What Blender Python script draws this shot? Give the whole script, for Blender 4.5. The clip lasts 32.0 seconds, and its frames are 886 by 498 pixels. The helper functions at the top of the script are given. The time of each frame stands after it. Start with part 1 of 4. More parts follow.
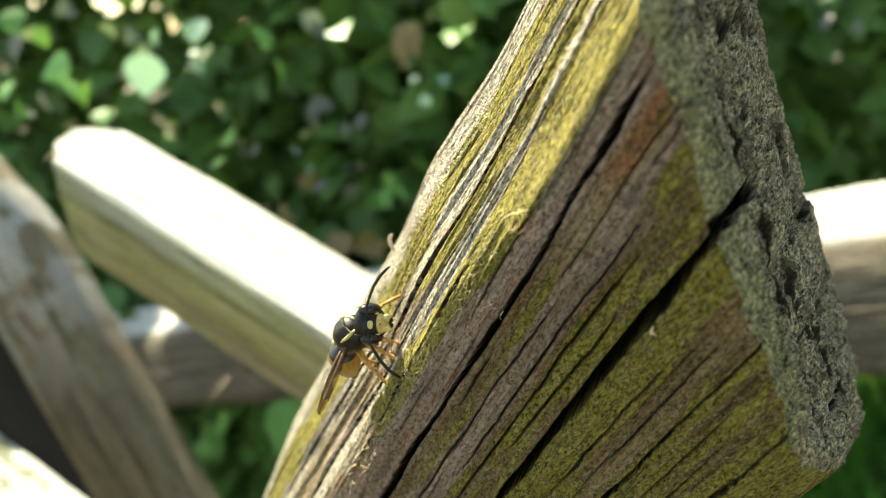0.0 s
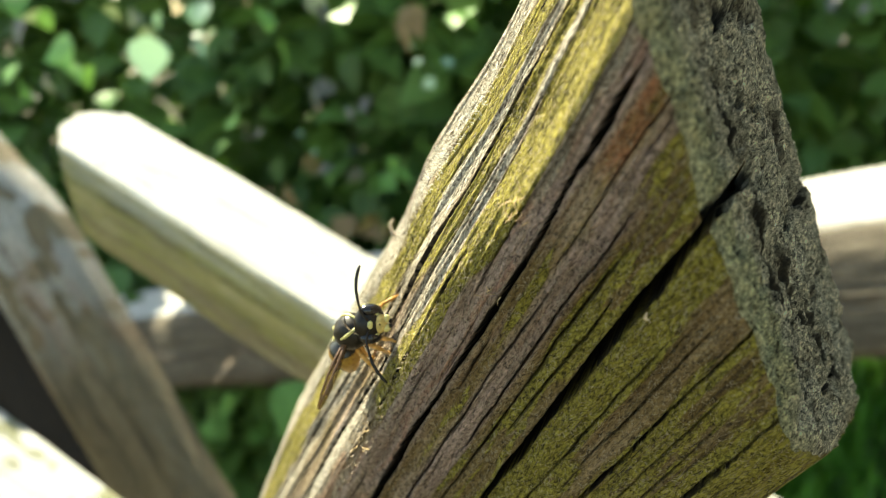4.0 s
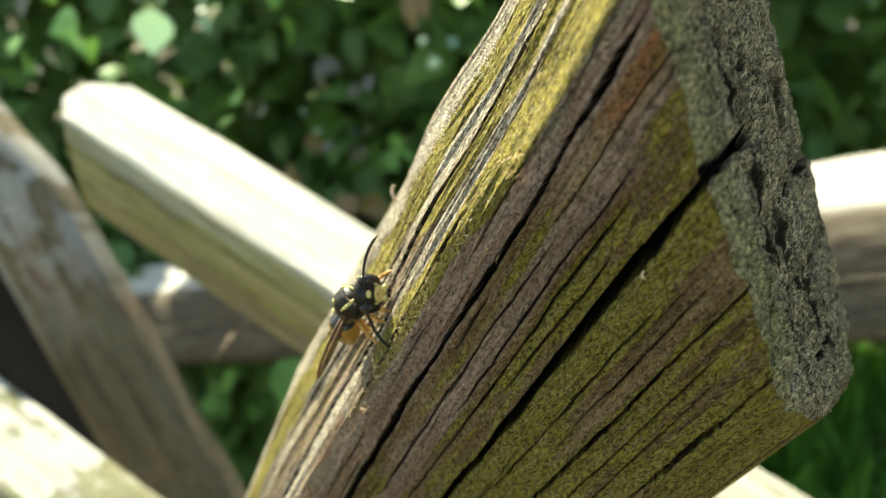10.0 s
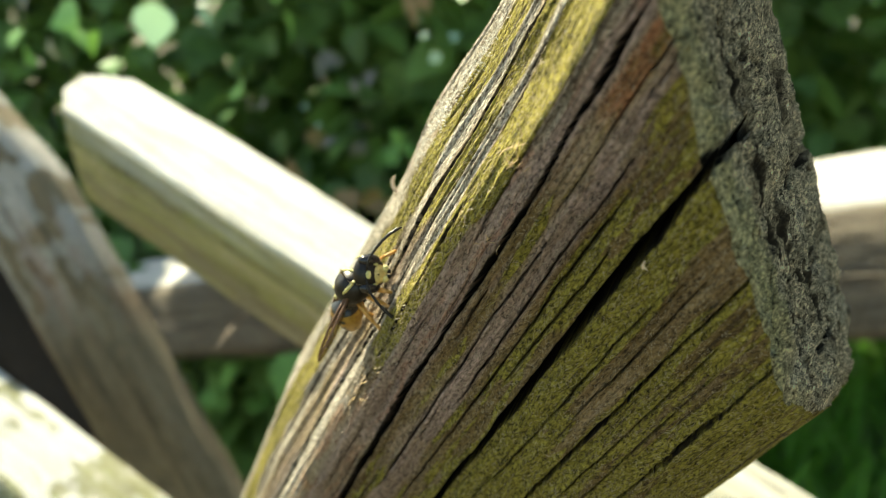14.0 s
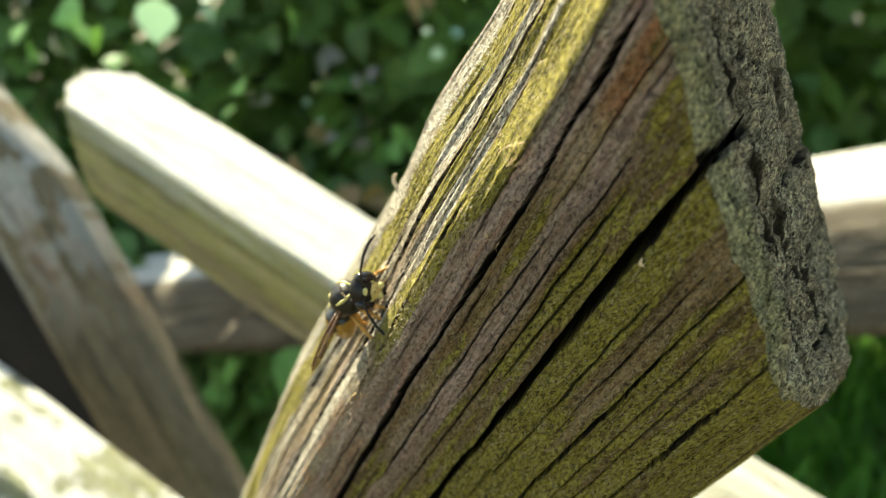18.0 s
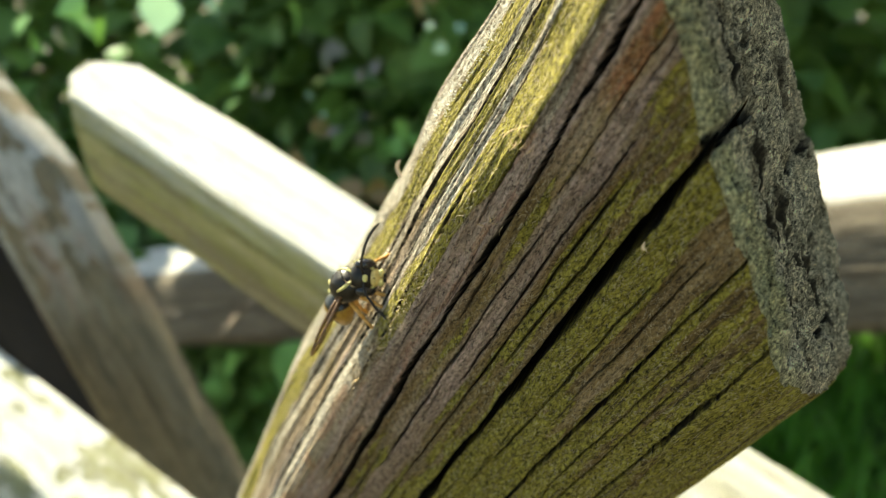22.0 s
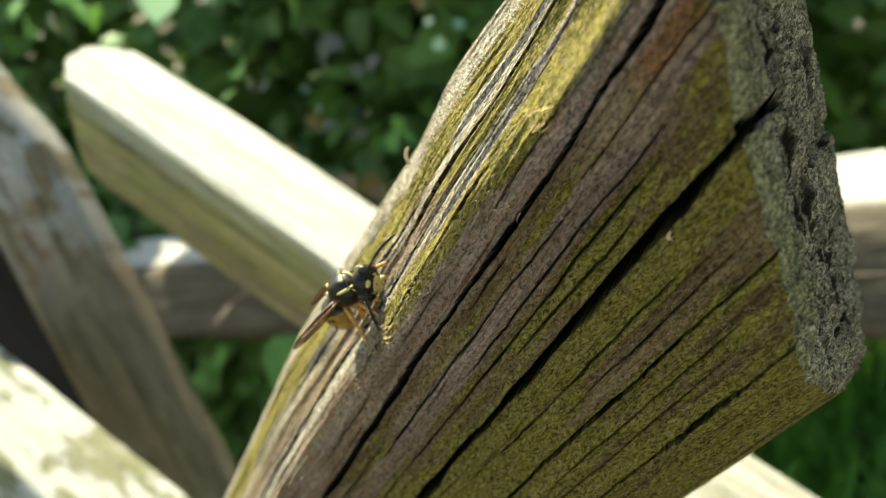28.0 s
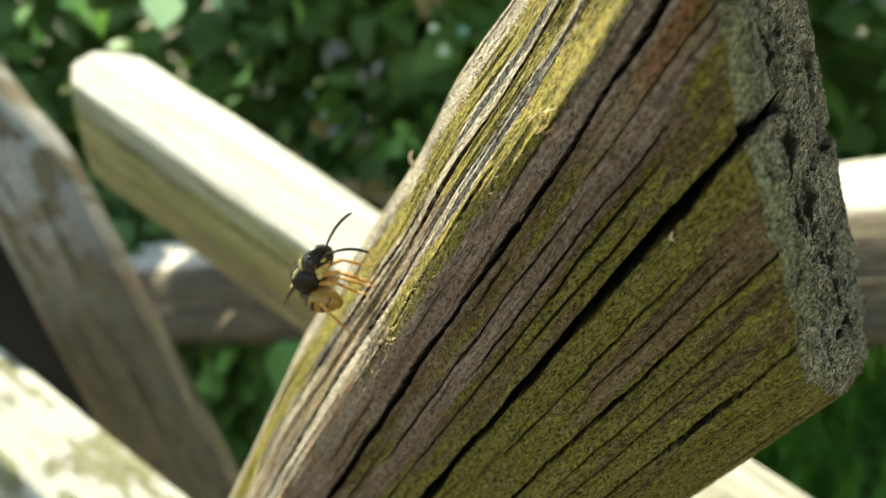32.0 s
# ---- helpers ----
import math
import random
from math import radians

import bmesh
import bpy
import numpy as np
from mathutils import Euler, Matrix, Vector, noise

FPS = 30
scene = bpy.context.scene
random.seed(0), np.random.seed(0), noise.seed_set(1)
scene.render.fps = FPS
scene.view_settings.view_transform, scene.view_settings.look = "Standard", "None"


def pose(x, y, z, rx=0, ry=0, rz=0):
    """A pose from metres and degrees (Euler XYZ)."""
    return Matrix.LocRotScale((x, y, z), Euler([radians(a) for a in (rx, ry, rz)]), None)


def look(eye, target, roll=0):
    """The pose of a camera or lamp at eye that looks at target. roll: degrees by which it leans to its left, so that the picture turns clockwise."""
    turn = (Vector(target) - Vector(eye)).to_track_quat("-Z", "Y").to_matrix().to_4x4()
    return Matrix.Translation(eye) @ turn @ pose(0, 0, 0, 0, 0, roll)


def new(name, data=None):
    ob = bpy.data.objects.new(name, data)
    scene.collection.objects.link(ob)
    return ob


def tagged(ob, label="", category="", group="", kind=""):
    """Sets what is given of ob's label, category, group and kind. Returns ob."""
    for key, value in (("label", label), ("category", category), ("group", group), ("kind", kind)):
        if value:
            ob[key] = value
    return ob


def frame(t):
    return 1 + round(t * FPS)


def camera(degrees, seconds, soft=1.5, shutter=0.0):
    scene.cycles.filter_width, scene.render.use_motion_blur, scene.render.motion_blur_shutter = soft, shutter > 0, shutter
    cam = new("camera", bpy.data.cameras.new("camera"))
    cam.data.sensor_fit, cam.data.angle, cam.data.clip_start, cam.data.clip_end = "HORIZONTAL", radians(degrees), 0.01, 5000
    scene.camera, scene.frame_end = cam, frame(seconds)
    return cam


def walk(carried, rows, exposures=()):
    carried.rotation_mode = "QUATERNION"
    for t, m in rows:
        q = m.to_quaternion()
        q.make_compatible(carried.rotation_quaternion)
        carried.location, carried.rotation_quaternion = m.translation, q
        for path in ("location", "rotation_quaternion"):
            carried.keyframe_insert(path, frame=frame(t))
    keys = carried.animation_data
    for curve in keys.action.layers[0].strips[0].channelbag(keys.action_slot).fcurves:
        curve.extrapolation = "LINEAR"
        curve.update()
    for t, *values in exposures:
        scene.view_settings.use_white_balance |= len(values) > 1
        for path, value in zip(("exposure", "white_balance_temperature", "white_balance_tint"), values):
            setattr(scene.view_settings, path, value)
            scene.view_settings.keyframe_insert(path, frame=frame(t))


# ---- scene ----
cam = camera(57.8, 32.0, 0.8)
cam.data.dof.use_dof, cam.data.dof.focus_distance, cam.data.dof.aperture_fstop = True, 0.103, 18.5
METRES, EYE, TILT, LEAN, TURN = 0.05, 0.55, -15.0, 0.0, 0.0
SKY_STRENGTH, SUN_STRENGTH, EXPOSURE = 0.105, 5.0, 1.8
Q = pose(0, 0, EYE, TILT, LEAN, TURN) @ Matrix.Translation((0, 0, -0.6))  # the fence's own frame, in which its timbers are given
ROWS = [
    (0.0, 0.0, 0.0, 0.0, 0.0, 0.0, -0.0),
    (0.5, -0.0028, -0.0229, 0.0025, 0.28, -0.07, 0.03),
    (1.0, -0.0054, -0.0132, -0.0231, 0.22, -0.19, -0.27),
    (1.5, -0.0009, -0.0281, -0.0151, 0.37, -0.41, -0.21),
    (2.0, 0.0048, -0.0255, 0.0012, 0.33, -0.55, -0.04),
    (2.5, 0.0072, -0.0202, 0.0033, 0.22, -0.81, -0.05),
    (3.0, 0.0104, -0.0277, 0.0099, 0.27, -0.98, -0.02),
    (3.5, 0.0124, -0.0291, 0.0095, 0.29, -1.14, -0.03),
    (5.5, 0.0227, -0.054, 0.0123, 0.61, -1.59, -0.09),
    (6.0, 0.0212, -0.0657, 0.004, 0.71, -1.77, -0.2),
    (6.5, 0.0232, -0.0619, 0.004, 0.67, -1.79, -0.2),
    (7.0, 0.0236, -0.0494, -0.0082, 0.55, -1.89, -0.39),
    (7.5, 0.0246, -0.0518, -0.0117, 0.53, -1.99, -0.43),
    (8.0, 0.0312, -0.0327, 0.0023, 0.26, -2.14, -0.3),
    (8.5, 0.0358, -0.0399, 0.0036, 0.37, -2.19, -0.28),
    (9.0, 0.0363, -0.0355, 0.0137, 0.25, -2.23, -0.13),
    (9.5, 0.0289, -0.0633, -0.023, 0.68, -2.43, -0.58),
    (10.0, 0.0213, -0.0483, -0.0509, 0.5, -2.43, -0.95),
    (10.5, 0.0227, -0.0524, -0.0509, 0.58, -2.52, -0.95),
    (11.0, 0.0247, -0.045, -0.0462, 0.48, -2.57, -0.89),
    (11.5, 0.0268, -0.0499, -0.0407, 0.55, -2.61, -0.81),
    (12.0, 0.0233, -0.0458, -0.0537, 0.5, -2.6, -0.97),
    (12.5, 0.0239, -0.0612, -0.0497, 0.68, -2.59, -0.94),
    (13.0, 0.0215, -0.0611, -0.0637, 0.71, -2.56, -1.13),
    (13.5, 0.0194, -0.0526, -0.0678, 0.58, -2.55, -1.16),
    (14.0, 0.0209, -0.0427, -0.0673, 0.52, -2.68, -1.31),
    (14.5, 0.0247, -0.04, -0.0621, 0.46, -2.74, -1.25),
    (16.5, 0.0156, -0.0889, -0.0874, 1.04, -2.83, -1.62),
    (17.0, 0.0204, -0.0776, -0.0815, 0.95, -2.82, -1.56),
    (17.5, 0.0271, -0.0712, -0.0671, 0.83, -2.95, -1.41),
    (18.0, 0.0273, -0.0643, -0.0623, 0.7, -3.01, -1.36),
    (18.5, 0.0221, -0.0673, -0.0774, 0.76, -3.04, -1.52),
    (19.0, 0.0221, -0.0734, -0.0826, 0.85, -3.07, -1.62),
    (19.5, 0.0209, -0.0713, -0.0913, 0.85, -3.05, -1.74),
    (20.0, 0.0248, -0.0706, -0.0983, 0.77, -3.13, -1.86),
    (20.5, 0.0292, -0.0588, -0.0826, 0.61, -3.23, -1.65),
    (21.0, 0.0259, -0.0547, -0.098, 0.61, -3.21, -1.83),
    (21.5, 0.0244, -0.072, -0.0949, 0.75, -3.29, -1.81),
    (22.0, 0.022, -0.0769, -0.0932, 0.8, -3.26, -1.81),
    (22.5, 0.0194, -0.0777, -0.1138, 0.81, -3.28, -2.07),
    (23.0, 0.019, -0.0734, -0.116, 0.8, -3.18, -2.09),
    (23.5, -0.0186, -0.0412, -0.0926, 0.77, -2.79, -2.36),
    (24.0, -0.0465, -0.0394, -0.1031, 0.81, -2.55, -2.63),
    (24.5, -0.031, -0.1062, -0.0739, 0.68, -3.22, -2.57),
    (25.0, -0.0366, -0.0299, -0.0996, 0.38, -2.96, -2.72),
    (25.5, -0.037, -0.0274, -0.1183, 0.37, -2.89, -2.86),
    (27.5, -0.035, -0.0195, -0.124, 0.27, -3.31, -3.09),
    (28.0, -0.0369, -0.0105, -0.1322, 0.18, -3.29, -3.19),
    (28.5, -0.038, 0.0002, -0.1428, 0.07, -3.19, -3.31),
    (29.0, -0.0374, 0.0144, -0.151, -0.12, -3.26, -3.43),
    (29.5, -0.0321, 0.028, -0.1462, -0.28, -3.24, -3.39),
    (30.0, -0.0311, 0.0246, -0.1528, -0.18, -3.06, -3.41),
    (30.5, -0.0334, 0.0175, -0.1549, -0.07, -2.99, -3.45),
    (31.0, -0.035, 0.0092, -0.1526, 0.02, -2.97, -3.43),
    (31.5, -0.0375, 0.0035, -0.1516, 0.1, -2.82, -3.4),
    (32.0, -0.0365, -0.0278, -0.1462, 0.46, -2.82, -3.37),
]
walk(cam, [(t, pose(0, 0, EYE, TILT, LEAN, TURN) @ pose(METRES * x, METRES * y, METRES * z, 90 + pitch, roll, yaw)) for t, x, y, z, yaw, pitch, roll in ROWS],
     exposures=[(t, EXPOSURE + d, 8000, -5) for t, d in ((0.0, 0.14), (3.5, 0.14), (6.0, 0.02), (12.0, -0.07), (14.5, -0.04), (17.0, 0.0), (23.5, 0.03), (25.0, -0.17), (32.0, -0.14))])


# ---- light ----
world = bpy.data.worlds.new("sky")
scene.world = world
world.use_nodes = True
wn = world.node_tree.nodes
sky = wn.new("ShaderNodeTexSky")
sky.sky_type = "NISHITA"
sky.sun_disc = False
SUN = (Q.to_3x3() @ Vector((-0.42, 0.34, 0.84))).normalized()
sky.sun_elevation = math.asin(SUN.z)
sky.sun_rotation = math.atan2(SUN.x, SUN.y)
wn["Background"].inputs["Strength"].default_value = SKY_STRENGTH
world.node_tree.links.new(sky.outputs["Color"], wn["Background"].inputs["Color"])
sun_data = bpy.data.lights.new("sun", "SUN")
sun_data.energy, sun_data.angle, sun_data.color = SUN_STRENGTH, radians(0.5), (1.0, 0.95, 0.86)
sun = new("sun", sun_data)
sun.matrix_world = look(SUN * 5, (0, 0, 0))


# ---- node materials ----
class Nodes:
    """Short hand for building one node material."""

    def __init__(self, name):
        self.m = bpy.data.materials.new(name)
        self.m.use_nodes = True
        self.t = self.m.node_tree
        self.t.nodes.clear()
        self.out = self.t.nodes.new("ShaderNodeOutputMaterial")

    def put(self, sock, value):
        if isinstance(value, bpy.types.NodeSocket):
            self.t.links.new(value, sock)
        elif isinstance(value, (tuple, list)) and len(value) == 3 and sock.type == "RGBA":
            sock.default_value = (*value, 1)
        else:
            sock.default_value = value

    def node(self, kind, settings=(), **ins):
        n = self.t.nodes.new(kind)
        for k, v in settings:
            setattr(n, k, v)
        for k, v in ins.items():
            self.put(n.inputs[k.replace("_", " ")], v)
        return n

    def coords(self, scale=(1, 1, 1)):
        c = self.node("ShaderNodeTexCoord")
        m = self.node("ShaderNodeMapping", Vector=c.outputs["Object"], Scale=scale)
        return m.outputs["Vector"]

    def noise(self, vec, scale, detail=4.0, rough=0.6, warp=0.0):
        return self.node("ShaderNodeTexNoise", Vector=vec, Scale=scale, Detail=detail, Roughness=rough, Distortion=warp).outputs["Fac"]

    def ramp(self, fac, *stops):
        n = self.node("ShaderNodeValToRGB", Fac=fac)
        e = n.color_ramp.elements
        while len(e) < len(stops):
            e.new(0.5)
        for el, (p, c) in zip(e, stops):
            el.position = p
            el.color = (*c, 1) if isinstance(c, tuple) else (c, c, c, 1)
        return n.outputs["Color"]

    def mix(self, fac, a, b, mode="MIX"):
        n = self.t.nodes.new("ShaderNodeMix")
        n.data_type, n.blend_type = "RGBA", mode
        self.put(n.inputs[0], fac)
        self.put(n.inputs[6], a)
        self.put(n.inputs[7], b)
        return n.outputs[2]

    def maths(self, op, a, b=0.0):
        n = self.node("ShaderNodeMath", (("operation", op),))
        self.put(n.inputs[0], a)
        self.put(n.inputs[1], b)
        return n.outputs[0]

    def attr(self, name):
        return self.node("ShaderNodeAttribute", (("attribute_name", name),)).outputs["Fac"]

    def bump(self, height, distance, strength=1.0):
        return self.node("ShaderNodeBump", Height=height, Distance=distance, Strength=strength).outputs["Normal"]

    def surface(self, **ins):
        b = self.node("ShaderNodeBsdfPrincipled", **ins)
        self.t.links.new(b.outputs[0], self.out.inputs["Surface"])
        return self.m


def wood(name, dark, mid, light, moss, pale, rough=0.85, pits=0.9):
    """Weathered split timber: local z runs along the grain. Attributes: moss, stain, bare, rust."""
    k = Nodes(name)
    fine = k.noise(k.coords((1, 1, 0.06)), 1700, 6, 0.8)
    hair = k.noise(k.coords((1, 1, 0.04)), 1000, 4, 0.7, 0.2)
    band = k.noise(k.coords((1, 1, 0.09)), 330, 5, 0.7, 0.3)
    patch = k.noise(k.coords((1, 1, 0.4)), 75, 4, 0.6)
    grit = k.noise(k.coords((1, 1, 0.9)), 2100, 5, 0.8)
    base = k.ramp(band, (0.30, dark), (0.47, mid), (0.68, light))
    base = k.mix(k.ramp(patch, (0.42, 0.0), (0.7, 0.35)), base, dark)
    base = k.mix(k.attr("stain_shading"), base, tuple(0.8 * a + 0.2 * b for a, b in zip(dark, mid)))
    # pale colour: worn wood and lichen, and painted sunlight on rail tops
    base = k.mix(k.maths("MULTIPLY", k.attr("bare_lit"), k.ramp(fine, (0.25, 0.5), (0.5, 1.0))), base, pale)
    base = k.mix(k.attr("rust"), base, (0.47, 0.205, 0.125))
    spread = k.ramp(k.noise(k.coords((1, 1, 0.12)), 420, 4, 0.7), (0.3, 0.1), (0.62, 1.0))
    speckle = k.ramp(grit, (0.36, 0.0), (0.56, 1.0))
    green = k.maths("MULTIPLY", k.maths("MULTIPLY", k.attr("moss"), spread), k.maths("ADD", k.maths("MULTIPLY", speckle, 0.5), 0.5))
    mossy = k.ramp(grit, (0.32, tuple(0.4 * c for c in moss)), (0.5, moss), (0.72, tuple(min(1, 1.5 * c + 0.03) for c in moss)))
    base = k.mix(green, base, mossy)
    base = k.mix(k.ramp(fine, (0.39, 0.95 * pits), (0.49, 0.0)), base, tuple(0.35 * c for c in dark))
    base = k.mix(k.ramp(hair, (0.34, 0.8), (0.40, 0.0)), base, tuple(0.25 * c for c in dark))
    base = k.mix(k.ramp(grit, (0.54, 0.0), (0.62, 0.9)), base, tuple(min(1, 1.35 * c) for c in light))
    base = k.mix(k.ramp(grit, (0.38, pits), (0.45, 0.0)), base, tuple(0.4 * c for c in dark))
    # crack walls go near black: dirt and painted shade together
    base = k.mix(k.attr("grime_shade"), base, (0.012, 0.009, 0.006))
    height = k.maths("ADD", k.maths("ADD", k.maths("MULTIPLY", fine, 0.7), k.maths("MULTIPLY", grit, 1.1)), k.maths("MULTIPLY", k.ramp(hair, (0.32, 0.0), (0.44, 1.0)), 0.5))
    return k.surface(Base_Color=base, Roughness=rough, Normal=k.bump(height, 0.0012, 1.0))


def stake_wood():
    """Old split chestnut: grey-brown fibres under granular moss. Attributes: moss, stain, bare, rust, grime."""
    k = Nodes("mossy_stake_wood")
    strand = k.noise(k.coords((1, 1, 0.05)), 1500, 5, 0.75, 0.2)
    hair = k.noise(k.coords((1, 1, 0.035)), 900, 4, 0.7, 0.3)
    band = k.noise(k.coords((1, 1, 0.07)), 300, 5, 0.7, 0.4)
    grit = k.noise(k.coords((1, 1, 0.5)), 2200, 5, 0.75, 0.6)
    curl = k.noise(k.coords((1, 1, 0.5)), 800, 3, 0.6, 1.2)
    clump = k.noise(k.coords((1, 1, 0.3)), 330, 5, 0.75)
    tone = k.noise(k.coords((1, 1, 0.22)), 95, 4, 0.65)
    base = k.ramp(band, (0.30, (0.16, 0.092, 0.04)), (0.48, (0.31, 0.205, 0.092)), (0.68, (0.48, 0.345, 0.19)))
    base = k.mix(k.ramp(tone, (0.42, 0.0), (0.62, 0.6)), base, (0.25, 0.165, 0.075))
    # purple-grey wood, its light end raised to carry the sky's highlight
    base = k.mix(k.attr("stain_shading"), base, k.ramp(band, (0.3, (0.28, 0.185, 0.148)), (0.65, (0.56, 0.40, 0.335))))
    base = k.mix(k.maths("MULTIPLY", k.attr("bare_lit"), k.ramp(strand, (0.3, 0.35), (0.55, 1.0))), base, k.ramp(grit, (0.35, (0.25, 0.21, 0.155)), (0.6, (0.70, 0.65, 0.545))))
    base = k.mix(k.attr("rust"), base, (0.42, 0.17, 0.085))
    base = k.mix(k.ramp(strand, (0.36, 0.6), (0.46, 0.0)), base, (0.10, 0.066, 0.04))
    cover = k.maths("ADD", k.maths("MULTIPLY", k.attr("moss"), 1.25), k.maths("ADD", k.maths("MULTIPLY", clump, 0.8), k.maths("MULTIPLY", grit, 0.2)))
    thin, thick = k.ramp(cover, (0.55, 0.0), (1.05, 0.85)), k.ramp(cover, (0.9, 0.0), (1.85, 0.95))
    base = k.mix(thin, base, k.mix(k.ramp(band, (0.35, 0.0), (0.65, 1.0)), (0.09, 0.058, 0.012), (0.21, 0.148, 0.034)))
    base = k.mix(thick, base, k.mix(k.ramp(grit, (0.35, 0.0), (0.62, 1.0)), (0.20, 0.165, 0.026), (0.36, 0.305, 0.06)))
    # brightness follows grain height: relief shading put into the colour
    base = k.mix(1.0, base, k.ramp(grit, (0.36, 0.2), (0.5, 0.95), (0.64, 1.5)), "MULTIPLY")
    base = k.mix(k.ramp(hair, (0.33, 0.8), (0.39, 0.0)), base, (0.05, 0.034, 0.022))
    base = k.mix(k.ramp(curl, (0.485, 0.0), (0.5, 0.8), (0.515, 0.0)), base, (0.62, 0.51, 0.36))
    # cracks near black, their inner shade put into the colour along with dirt
    base = k.mix(k.attr("grime_shade"), base, (0.012, 0.009, 0.006))
    height = k.maths("ADD", k.maths("ADD", k.maths("MULTIPLY", strand, 0.5), k.maths("MULTIPLY", grit, 1.0)), k.maths("MULTIPLY", k.ramp(hair, (0.32, 0.0), (0.44, 1.0)), 0.5))
    return k.surface(Base_Color=base, Roughness=0.85, Specular_IOR_Level=0.2, Normal=k.bump(height, 0.0016, 1.0))


def plain(name, colour, rough=0.5, spread=0.25, scale=900, **more):
    k = Nodes(name)
    n = k.noise(k.coords(), scale, 3)
    c = k.ramp(n, (0.3, tuple(v * (1 - spread) for v in colour)), (0.7, tuple(min(1, v * (1 + spread)) for v in colour)))
    return k.surface(Base_Color=c, Roughness=rough, Normal=k.bump(n, 0.00005, 0.5), **more)


def leafy(name, dark, light, scale=60):
    k = Nodes(name)
    rnd = k.node("ShaderNodeNewGeometry").outputs["Random Per Island"]
    rnd = k.maths("FRACT", k.maths("ADD", rnd, k.node("ShaderNodeObjectInfo").outputs["Random"]))
    n = k.noise(k.coords(), scale, 3)
    c = k.mix(rnd, dark, light)
    c = k.mix(k.ramp(rnd, (0.84, 0.0), (0.88, 1.0)), c, tuple(1.5 * v + 0.01 for v in light))
    c = k.mix(k.ramp(n, (0.35, 0.0), (0.7, 0.5)), c, tuple(v * 1.5 for v in light))
    b = k.node("ShaderNodeBsdfPrincipled", Base_Color=c, Roughness=0.45, Specular_IOR_Level=0.32)
    tr = k.node("ShaderNodeBsdfTranslucent", Color=k.mix(0.5, c, (0.16, 0.30, 0.03)))
    mx = k.node("ShaderNodeMixShader", Fac=0.3)
    k.t.links.new(b.outputs[0], mx.inputs[1])
    k.t.links.new(tr.outputs[0], mx.inputs[2])
    k.t.links.new(mx.outputs[0], k.out.inputs["Surface"])
    return k.m


WOOD_STAKE = stake_wood()
# its pale colour holds the overexposed sunlight on the rail's top
WOOD_RAIL = wood("sunlit_top_rail_wood", (0.15, 0.112, 0.055), (0.46, 0.39, 0.22), (0.70, 0.63, 0.42), (0.42, 0.40, 0.075), (0.94, 0.93, 0.88), 0.85, 0.15)
WOOD_MOTTLED = wood("mottled_rail_wood", (0.13, 0.115, 0.08), (0.40, 0.37, 0.29), (0.66, 0.63, 0.54), (0.30, 0.315, 0.105), (0.82, 0.82, 0.77), 0.85, 0.35)
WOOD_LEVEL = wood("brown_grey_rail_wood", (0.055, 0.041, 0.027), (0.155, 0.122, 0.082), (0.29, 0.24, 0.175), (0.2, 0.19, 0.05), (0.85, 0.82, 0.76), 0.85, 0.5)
WOOD_GREY = wood("grey_post_wood", (0.095, 0.068, 0.034), (0.26, 0.20, 0.115), (0.41, 0.335, 0.215), (0.17, 0.16, 0.06), (0.66, 0.64, 0.60))
# near black, since the rail's shade is part of this colour
WOOD_SHADED = wood("shaded_rail_wood", (0.008, 0.004, 0.002), (0.022, 0.012, 0.005), (0.04, 0.024, 0.01), (0.06, 0.06, 0.02), (0.12, 0.1, 0.08))
LEAF = leafy("bush_leaf", (0.035, 0.075, 0.02), (0.13, 0.23, 0.06))
# the bush leaf again, with sunlight put into a brighter green
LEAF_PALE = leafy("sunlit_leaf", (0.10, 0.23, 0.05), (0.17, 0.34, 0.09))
# pale mint stands for the sky reflected on glossy leaves
LEAF_SHEEN = leafy("sky_sheen_leaf", (0.22, 0.34, 0.25), (0.28, 0.42, 0.31))
# added grey leaves, put where purple-grey ground shows between the foliage
LEAF_GAP = leafy("grey_gap_leaf", (0.10, 0.095, 0.09), (0.17, 0.162, 0.155))
LEAF_DEAD = leafy("withered_leaf", (0.20, 0.12, 0.05), (0.30, 0.20, 0.10))
GRASS = leafy("grass_blade", (0.05, 0.15, 0.012), (0.13, 0.31, 0.04))
TWIG = plain("twig_bark", (0.10, 0.075, 0.055), 0.9)
FIBRE = plain("torn_wood_fibre", (0.56, 0.44, 0.32), 0.8)
LICHEN = plain("pale_lichen", (0.74, 0.73, 0.66), 0.9)
FRAY = plain("orange_wood_shred", (0.60, 0.42, 0.22), 0.8)


